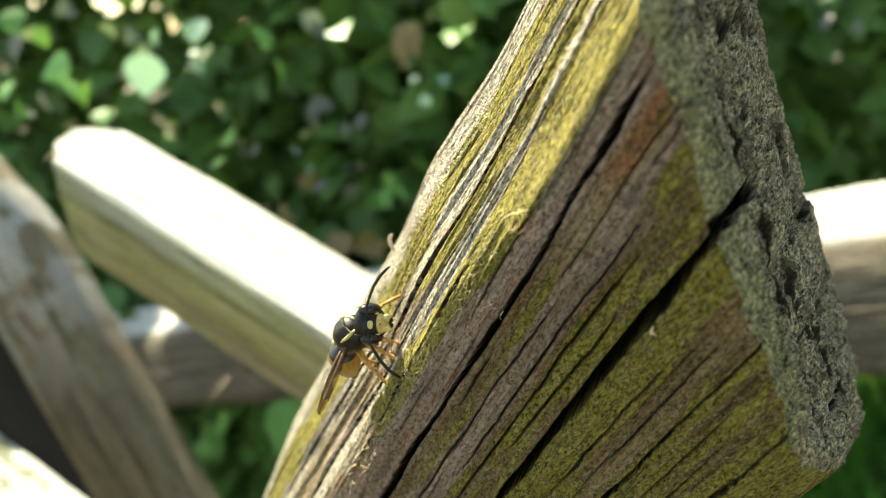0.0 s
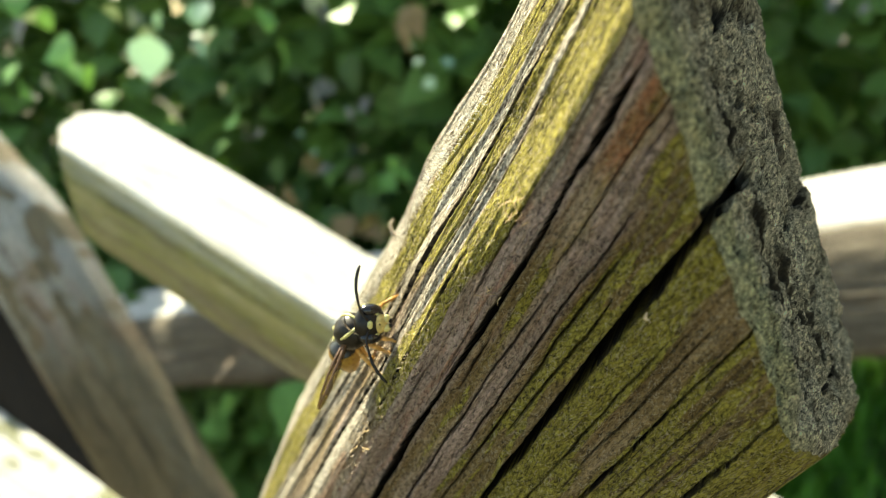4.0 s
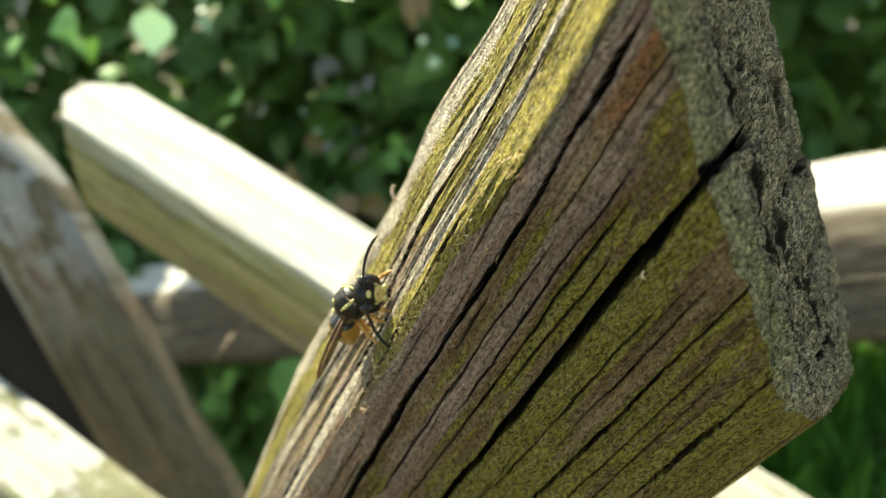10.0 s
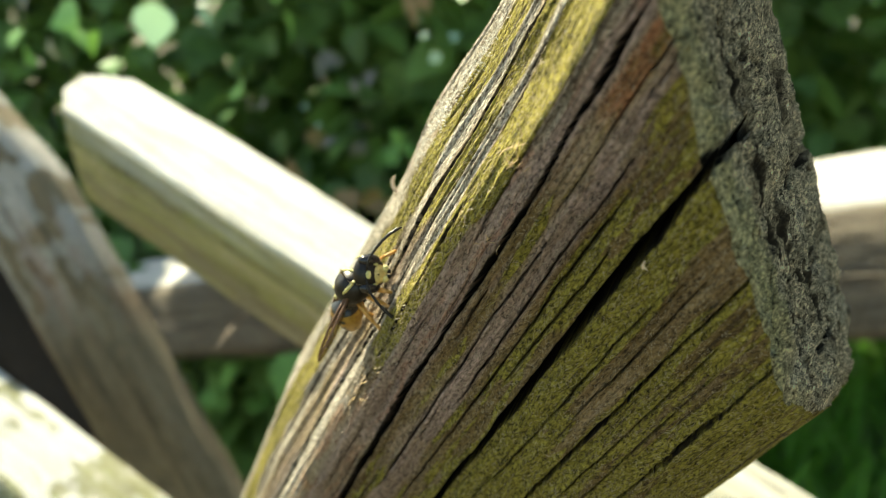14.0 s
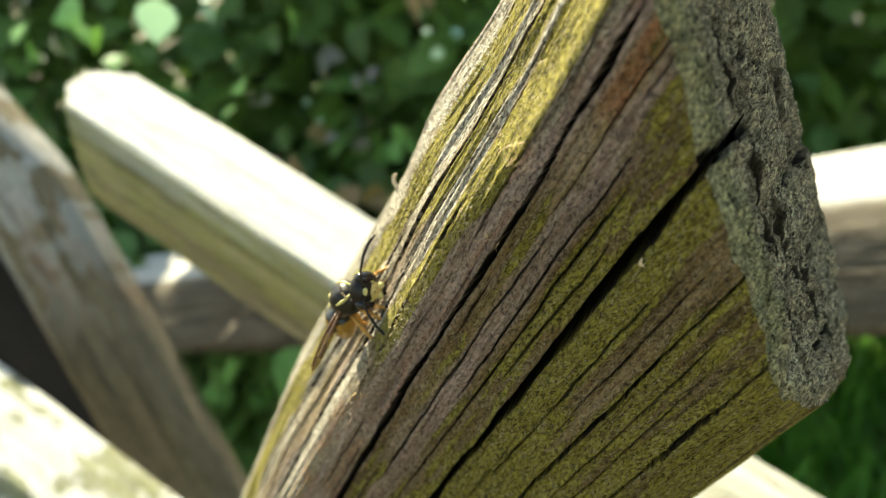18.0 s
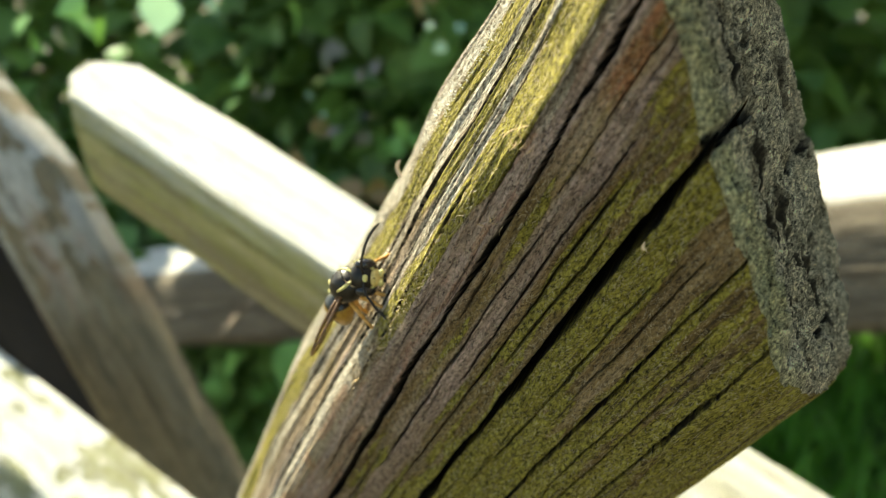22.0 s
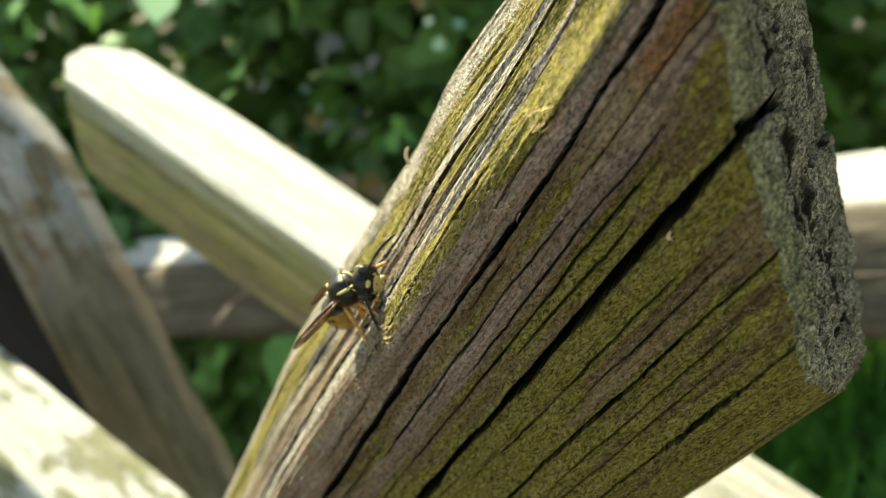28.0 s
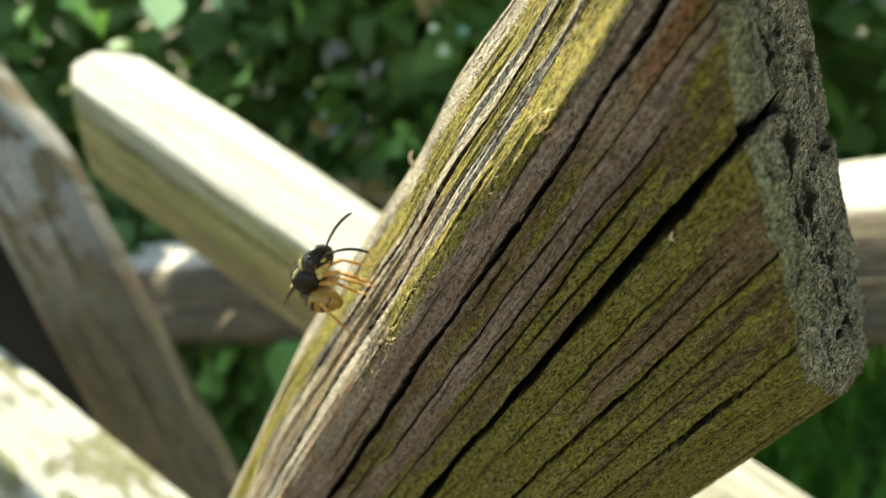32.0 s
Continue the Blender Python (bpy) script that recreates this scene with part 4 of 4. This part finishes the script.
def wing_material():
    k = Nodes("wasp_wing_membrane")
    v = k.node("ShaderNodeTexVoronoi", (("feature", "DISTANCE_TO_EDGE"),), Vector=k.coords((1, 0.4, 1)), Scale=520)
    vein = k.ramp(v.outputs["Distance"], (0.02, 1.0), (0.06, 0.0))
    b = k.node("ShaderNodeBsdfPrincipled", Base_Color=(0.13, 0.072, 0.032), Roughness=0.3)
    tr = k.node("ShaderNodeBsdfTransparent", Color=(0.75, 0.62, 0.45))
    mx = k.node("ShaderNodeMixShader", Fac=k.maths("ADD", 0.6, k.maths("MULTIPLY", vein, 0.4)))
    k.t.links.new(tr.outputs[0], mx.inputs[1])
    k.t.links.new(b.outputs[0], mx.inputs[2])
    k.t.links.new(mx.outputs[0], k.out.inputs["Surface"])
    return k.m


WING = wing_material()


def blob(name, material, parent, centre, radii, label="", shape=None, seg=24, unit=MM):
    bm = bmesh.new()
    bmesh.ops.create_uvsphere(bm, u_segments=seg, v_segments=seg * 2 // 3, radius=1)
    for v in bm.verts:
        p = Vector((v.co.x * radii[0], v.co.y * radii[1], v.co.z * radii[2]))
        if shape:
            p = shape(p, v.co)
        v.co = (p + Vector(centre)) * unit
    return part(name, bm, material, parent, label)


def wasp():
    """Social wasp; local y is forward, z its back, in its own millimetres from the middle of the thorax."""
    th = tagged(new("wasp"), "black and yellow wasp chewing wood fibre from the stake", "wasp")
    R = Vector((2.15, 2.45, 2.1))
    blob("thorax", BLACK, th, (0, 0, 0), R, "glossy black-brown thorax with yellow stripes", lambda p, s: p * (1 - 0.1 * s.y * s.y + 0.02 * math.sin(9 * s.x) * s.z))

    def skin(x, y, lift=1.0):
        z = math.sqrt(max(0.03, 1 - (x / R.x) ** 2 - (y / R.y) ** 2))
        return Vector((x, y, R.z * z)) * (1 - 0.1 * (y / R.y) ** 2) * lift * MM

    for sx in (-1, 1):
        run = [skin(sx * x, y, 1.01) for x, y in ((1.45, -0.1), (1.42, 0.35), (1.33, 0.8), (1.18, 1.2), (0.98, 1.55), (0.74, 1.85), (0.45, 2.08))]
        tube("shoulder_stripe", run, [v * MM for v in (0.09, 0.17, 0.2, 0.2, 0.18, 0.14, 0.07)], YELLOW, th, "thin yellow shoulder stripe")
        blob("wing_base", YELLOW, th, (sx * 1.62, -0.1, 0.85), (0.24, 0.32, 0.2))
        blob("back_spot", YELLOW, th, (sx * 0.62, -1.75, 1.28), (0.38, 0.16, 0.12))
        blob("flank_spot", YELLOW, th, (sx * 1.78, 0.55, -0.15), (0.13, 0.3, 0.26))
    bm = bmesh.new()
    for i in range(800):  # short hairs
        a, h = 2.4 * i, -0.9 + 1.85 * ((i * 0.618) % 1)
        d = Vector((math.cos(a) * math.sqrt(1 - h * h), h, math.sin(a) * math.sqrt(1 - h * h)))
        p = Vector((d.x * R.x, d.y * R.y, d.z * R.z)) * (1 - 0.1 * h * h)
        side = d.orthogonal().normalized() * 0.025
        tip = p + (d + Vector((0, -0.3, 0))) * 0.7
        bm.faces.new([bm.verts.new(v * MM) for v in (p + side, p - side, tip)])
    tagged(part("hair", bm, FUR, th, "short tan hairs"), kind="stuff")
    ab = part_empty_mesh(th)
    # head
    big = 1.16 * MM
    head = blob("head", BLACK, th, (0, 0, 0), (1.9, 1.0, 1.65), "black head with yellow face", lambda p, s: p + Vector((0, -0.25 * s.x * s.x, 0)), unit=big)
    feelers = []
    for sx in (-1, 1):
        blob("eye", BLACK_EYE, head, (sx * 1.36, 0.24, 0.08), (0.62, 0.74, 1.15), "dark compound eye", unit=big)
        arc = [Vector((sx * (1.5 + 0.22 * math.cos(0.9 * q)), -0.6 + 0.05 * q * q, 0.95 * q)) * big for q in (-1.3, -0.9, -0.45, 0, 0.45, 0.9, 1.25)]
        tube("temple_stripe", arc, [v * big for v in (0.06, 0.1, 0.13, 0.14, 0.13, 0.1, 0.06)], YELLOW, head, "pale yellow stripe behind the eye")
        pts = [(0, 0, 0), (sx * 0.1, 0.55, 0.35), (sx * 0.12, 1.15, 0.62), (sx * 0.1, 1.5, 0.72), (0, 2.5, 0.85), (0, 3.7, 0.85), (0, 4.9, 0.62), (0, 5.8, 0.25), (0, 6.3, -0.05)]
        antenna = tube("antenna", [Vector(p) * MM for p in pts], [v * MM for v in (0.13, 0.14, 0.14, 0.13, 0.17, 0.19, 0.2, 0.19, 0.12)], BLACK, head, "long black antenna")
        antenna.matrix_basis = Matrix.Translation(Vector((sx * 0.42, 0.95, 0.55)) * big)
        feelers.append(antenna)
        blob("mandible", YELLOW, head, (sx * 0.45, 0.78, -1.4), (0.42, 0.3, 0.42), "yellow jaw", unit=big)
        blob("jaw_tip", BLACK, head, (sx * 0.25, 0.95, -1.75), (0.24, 0.2, 0.22), "dark jaw tip", unit=big)
        blob("cheek_spot", YELLOW, head, (sx * 0.98, 0.66, -0.4), (0.16, 0.16, 0.3), unit=big)
    blob("clypeus", TAN, head, (0, 0.62, -0.75), (0.95, 0.48, 0.8), "tan-yellow face plate with a dark mark", unit=big)
    blob("forehead_spot", YELLOW, head, (0, 0.86, 0.34), (0.44, 0.18, 0.32), unit=big)
    blob("crown_spot", YELLOW, head, (0, 0.1, 1.5), (0.3, 0.22, 0.12), unit=big)
    blob("mouth_mark", BLACK, head, (0, 1.02, -0.62), (0.09, 0.09, 0.2), unit=big)
    head.matrix_basis = HEAD
    # legs, each hinged at its hip and running along its own y
    legs = []
    for sx in (-1, 1):
        for y0, size in ((1.3, 0.92), (0.0, 1.0), (-1.3, 1.12)):
            j = [Vector(p) * size for p in ((0, 0, 0), (0, 1.5, 0.75), (0, 2.9, 1.05), (0, 4.3, 0.5), (0, 5.4, 0.0), (0, 6.2, -0.12), (0, 7.0, 0.05))]
            leg = tube("leg", [p * MM for p in j[:3]], [v * MM for v in (0.3, 0.32, 0.2)], AMBER, th, "amber leg")
            leg.matrix_basis = Matrix.Translation(Vector((sx * 0.8, y0, -1.35)) * MM)
            blob("hip", BLACK, leg, (0, 0.15, 0), (0.42, 0.6, 0.42), "black hip joint")
            tube("shin", [p * MM for p in j[2:5]], [v * MM for v in (0.18, 0.22, 0.15)], AMBER, leg)
            tube("foot", [p * MM for p in j[4:]], [v * MM for v in (0.13, 0.11, 0.08)], AMBER, leg)
            legs.append(leg)
    # wings folded lengthwise, each hinged at its shoulder and running along its own y
    wings = []
    for sx in (-1, 1):
        bm = bmesh.new()
        rows = []
        for i in range(13):
            t = i / 12
            w = 0.85 * math.sin(math.pi * (0.07 + 0.88 * t ** 1.15)) ** 0.6
            rows.append([bm.verts.new(Vector((x * w, 8.0 * t, z * w + 0.25 * math.sin(3 * t))) * MM) for x, z in ((-0.85, -0.25), (-0.3, 0.1), (0.35, 0.12), (0.8, -0.18))])
        for p, q in zip(rows, rows[1:]):
            for k in (0, 1, 2):
                bm.faces.new((p[k], p[k + 1], q[k + 1], q[k]))
        bmesh.ops.solidify(bm, geom=bm.faces[:], thickness=0.00004)
        wing = part("wing", bm, WING, th, "folded smoky brown wing")
        wing.matrix_basis = Matrix.Translation(Vector((sx * 1.6, -0.2, 0.75)) * MM)
        for off in (-0.3, 0.35):
            tube("vein", [Vector((off * math.sin(math.pi * (0.07 + 0.88 * t)) ** 0.6, 8.0 * t, 0.14 + 0.25 * math.sin(3 * t))) * MM for t in (0, 0.25, 0.5, 0.75, 0.97)], [v * MM for v in (0.2, 0.15, 0.12, 0.09, 0.05)], VEIN, wing)
        wings.append(wing)
    return th, head, ab, feelers, legs, wings


def part_empty_mesh(th):
    """The abdomen with its waist at the origin."""
    def shape(p, s):
        t = (1 - s.y) / 2
        w = min(1.0, 0.25 + 3.2 * t) * (1 - 0.3 * max(0.0, t - 0.45) / 0.55)
        ridge = 1 + 0.035 * math.sin(t * 6 * 2 * math.pi)
        return Vector((p.x * w * ridge, p.y, p.z * w * ridge - 0.7 * t * t))

    ab = blob("abdomen", ABDOMEN, th, (0, -2.6, 0.1), (2.0, 2.75, 1.85), "yellow abdomen with black bands", shape, 36)
    ab.matrix_basis = WAIST
    return ab


BLACK_EYE = plain("wasp_eye", (0.015, 0.012, 0.012), 0.15, 0.2, 3000)
HEAD = pose(0, 2.85 * MM, -0.3 * MM)
WAIST = pose(0, -2.4 * MM, -0.4 * MM)


# ---- build ----
ground()
STAKE = stake()
fibres(STAKE)
rails()
bush()
grass()
stem()
WASP, WASP_HEAD, WASP_TAIL, FEELERS, LEGS, WINGS = wasp()


def basis(forward, back):
    """Turn that brings local y to forward and local z near to back; both given as side, height and nearness in the fence's frame."""
    y = Vector((forward[0], -forward[2], forward[1])).normalized()
    z = Vector((back[0], -back[2], back[1]))
    z = (z - z.dot(y) * y).normalized()
    return Q.to_3x3() @ Matrix((y.cross(z), y, z)).transposed()


def between(t, rows):
    return Vector([float(np.interp(t, [r[0] for r in rows], [r[1][k] for r in rows])) for k in range(len(rows[0][1]))])


def motions():
    # seconds; across and along the stake in mm
    track = [(0, 26.0, -27.8), (1, 25.9, -29.1), (2, 25.7, -29.6), (3, 25.3, -30.0), (6, 25.5, -31.2), (7, 25.0, -31.5), (8, 24.7, -31.5), (9, 24.9, -33.1),
             (10, 24.7, -32.6), (11, 24.7, -32.4), (12, 24.8, -32.8), (13, 25.2, -31.1), (14, 25.0, -31.0), (17, 24.5, -35.1), (18, 24.9, -35.0), (19, 24.7, -35.0),
             (20, 24.6, -34.5), (21, 25.0, -35.5), (22, 25.3, -35.7), (23, 24.4, -37.4), (24, 25.8, -37.7), (25, 25.8, -37.5), (28, 25.2, -40.2), (29, 25.2, -41.6),
             (30, 26.7, -42.6), (30.4, 28.2, -42.2), (31, 28.6, -42.4), (31.6, 28.0, -43.4), (31.9, 28.2, -43.5), (32, 32.6, -43.6)]
    spot = [(t, (x, z)) for t, x, z in track]
    # seconds; where each part points: side, height, nearness
    body = [(0, (0.62, 0.42, 0.5)), (3, (0.62, 0.36, 0.5)), (9, (0.62, 0.4, 0.5)), (14, (0.58, 0.55, 0.45)), (17, (0.62, 0.4, 0.5)), (24, (0.68, 0.38, 0.42)), (25, (0.78, 0.38, 0.3)), (29.0, (0.78, 0.38, 0.3)), (29.7, (0.74, 0.44, 0.3)),
            (30.2, (0.5, 0.78, 0.3)), (31.0, (0.48, 0.78, 0.32)), (31.2, (0.7, 0.6, 0.25)), (31.4, (0.85, 0.35, 0.2)), (31.6, (0.9, 0.15, 0.25)), (31.9, (0.9, 0.18, 0.25)), (32, (0.36, 0.8, 0.45))]
    back = [(0, (-0.58, 0.4, 0.72)), (24, (-0.5, 0.45, 0.72)), (25, (-0.3, 0.55, 0.75)), (29.7, (-0.35, 0.55, 0.72)), (30.2, (-0.78, 0.38, 0.45)), (31.0, (-0.78, 0.38, 0.45)), (31.4, (-0.35, 0.6, 0.7)), (31.6, (-0.25, 0.75, 0.6)), (31.9, (-0.25, 0.75, 0.6)), (32, (-0.8, 0.5, 0.25))]
    face = [(0, (0.42, 0.02, 0.9)), (24, (0.45, 0.02, 0.88)), (25, (0.65, 0.1, 0.75)), (29.7, (0.65, 0.1, 0.75)), (30.2, (0.6, 0.3, 0.74)), (31.0, (0.6, 0.3, 0.74)), (31.4, (0.85, -0.35, 0.2)), (31.9, (0.85, -0.3, 0.3)), (32, (0.82, -0.22, 0.5))]
    crown = [(0, (-0.9, -0.05, 0.4)), (24, (-0.88, -0.02, 0.45)), (25, (-0.74, 0.0, 0.66)), (29.7, (-0.74, 0.0, 0.66)), (30.2, (-0.67, -0.05, 0.6)), (31.0, (-0.67, -0.05, 0.6)), (31.4, (0.1, 0.6, 0.8)), (31.9, (0.1, 0.7, 0.7)), (32, (-0.1, 0.9, 0.4))]
    tail = [(0, (0.05, -0.8, -0.6)), (24, (0.1, -0.8, -0.6)), (25, (0.3, -0.75, -0.55)), (29.7, (0.25, -0.8, -0.5)), (30.2, (0.15, -0.8, -0.5)), (31.0, (0.2, -0.8, -0.5)), (31.4, (0.55, -0.75, 0.0)), (31.6, (0.85, -0.45, 0.1)), (31.9, (0.85, -0.45, 0.1)), (32, (0.93, -0.32, 0.2))]
    feeler_rows = ([(0, (0.35, 0.9, 0)), (2, (0.1, 0.95, 0)), (3.4, (-0.25, 0.95, 0)), (6, (0.1, 0.95, 0)), (9, (0.15, 0.95, 0)), (12, (0.4, 0.9, 0)), (14, (0.5, 0.8, 0)), (20, (0.05, 0.95, 0)), (23.4, (0.3, 0.9, 0)), (25, (0.33, 0.9, 0)), (28.6, (0.35, 0.9, 0)), (29.4, (0.4, 0.6, 0.1)),
                    (30.0, (0.85, 0.4, -0.1)), (30.4, (0.95, 0.15, -0.2)), (31.0, (0.9, 0.2, -0.2)), (31.2, (0.6, -0.3, 0)), (31.6, (0.5, -0.7, 0)), (31.8, (0.5, 0.8, 0)), (31.9, (0.85, 0.5, 0)), (32, (0.45, 0.88, 0.1))],
                   [(0, (0.45, -0.85, 0.2)), (9, (0.37, -0.93, 0.2)), (12, (0.6, -0.75, 0.2)), (25, (0.6, -0.75, 0.2)), (28, (0.5, -0.87, 0.2)), (29.4, (0.25, -0.95, 0.2)), (30.2, (0.5, -0.8, 0.2)), (30.5, (0.9, -0.4, 0.2)), (30.7, (0.7, -0.7, 0.2)), (31.0, (0.9, -0.4, 0.2)), (31.4, (0.45, -0.85, 0.2)), (31.6, (0.45, -0.85, 0.2)), (31.9, (0.75, -0.65, 0.2)), (32, (0.95, 0.22, 0.25))])
    wing_rows = ([(0, (-0.2, -0.85, -0.45)), (24, (-0.25, -0.85, -0.45)), (25, (-0.55, -0.5, -0.65)), (29.7, (-0.5, -0.55, -0.65)), (30.2, (-0.2, -0.9, -0.4)), (31.0, (-0.2, -0.9, -0.4)), (31.4, (-0.75, -0.2, -0.6)), (31.6, (-0.85, -0.1, -0.5)), (31.9, (-0.6, -0.2, -0.8)), (32, (-0.3, -0.3, -0.9))],
                 [(0, (-0.35, -0.88, 0.1)), (24, (-0.4, -0.88, 0.1)), (25, (-0.6, -0.78, 0.1)), (29.4, (-0.65, -0.75, 0.1)), (30.0, (-0.45, -0.88, 0.1)), (30.2, (-0.15, -1, 0.1)), (31.0, (-0.12, -1, 0.1)), (31.2, (-0.5, -0.85, 0.1)), (31.4, (-0.7, -0.65, 0.1)), (31.6, (-0.87, -0.5, 0.1)), (31.8, (-0.8, -0.6, 0)), (31.9, (-0.6, -0.75, -0.2)), (32, (-0.35, -0.45, -0.8))])
    leg_rows = ([(0, (0.7, 0.65, -0.2)), (29.4, (0.7, 0.65, -0.2)), (30.2, (0.85, 0.3, -0.2)), (31.4, (0.8, 0.4, -0.2)), (32, (0.95, 0.15, -0.3))],
                [(0, (0.8, 0.1, -0.6)), (31.6, (0.8, 0.1, -0.6)), (32, (0.95, -0.05, -0.3))],
                [(0, (0.4, -0.6, -0.6)), (31.6, (0.4, -0.6, -0.6)), (32, (0.92, 0.05, 0.0))],
                [(0, (0.95, -0.2, 0.1)), (24, (0.95, -0.25, 0.1)), (29.7, (0.95, -0.3, 0.0)), (30.2, (0.8, -0.55, 0.0)), (31.0, (0.8, -0.55, 0)), (31.5, (0.95, -0.3, 0)), (32, (0.98, 0.0, 0.1))],
                [(0, (0.9, -0.42, 0.1)), (24, (0.9, -0.42, 0.1)), (29.7, (0.85, -0.5, 0.1)), (30.2, (0.85, -0.45, 0.1)), (31.5, (0.95, -0.3, 0.1)), (31.9, (0.95, -0.3, 0.1)), (32, (0.95, -0.1, 0.2))],
                [(0, (0.68, -0.72, 0.1)), (24, (0.68, -0.72, 0.1)), (29.7, (0.55, -0.83, 0.1)), (30.2, (0.6, -0.75, 0.1)), (31.0, (0.6, -0.75, 0.1)), (31.5, (0.75, -0.62, 0.1)), (32, (0.72, -0.68, 0.1))])

    def whole(t):
        return basis(between(t, body), between(t, back))

    def gaze(t):
        chew = 1.0 if t < 29.6 else 0.4
        nod = pose(0, 0, 0, chew * (3.5 * math.sin(4.1 * t) + 1.5 * math.sin(9.7 * t)), 0, chew * 4 * math.sin(1.3 * t)).to_3x3()
        return basis(between(t, face), between(t, crown)) @ nod

    def hinge(base, above, turn):
        return Matrix.Translation(base) @ (above.transposed() @ turn).to_4x4()

    times = sorted({r[0] for rows in (track, body, back, tail) for r in rows})
    beat = sorted({0.5 * i for i in range(61)} | {30.2, 30.7, 31.2, 31.4, 31.5, 31.6, 31.7, 31.8, 31.9, 32})
    m = STAKE.matrix_world
    walk(WASP, [(t, Matrix.Translation(m @ (Vector((between(t, spot)[0], -5, between(t, spot)[1])) / 1000)) @ whole(t).to_4x4()) for t in times])
    walk(WASP_HEAD, [(t, hinge(HEAD.translation, whole(t), gaze(t))) for t in beat])
    walk(WASP_TAIL, [(t, hinge(WAIST.translation, whole(t), basis(-between(t, tail), between(t, back) - between(t, body)))) for t in times])
    for k, feeler in enumerate(FEELERS):
        base = feeler.matrix_basis.translation.copy()
        sway = lambda t: Vector((0.10 * math.sin(2.3 * t + 2 * k), 0.08 * math.sin(3.1 * t + k), 0.05 * math.sin(1.7 * t))) if t < 30 else Vector((0, 0, 0))
        walk(feeler, [(t, hinge(base, gaze(t), basis(between(t, feeler_rows[k]) + sway(t), between(t, crown)))) for t in beat])
    for parts, rows in ((LEGS, leg_rows), (WINGS, wing_rows)):
        for ob, row in zip(parts, rows):
            base = ob.matrix_basis.translation.copy()
            walk(ob, [(t, hinge(base, whole(t), basis(between(t, row), between(t, back) * (1 if parts is LEGS else 0.7) + Vector((0, 0.2, 0.3))))) for t in times])


motions()
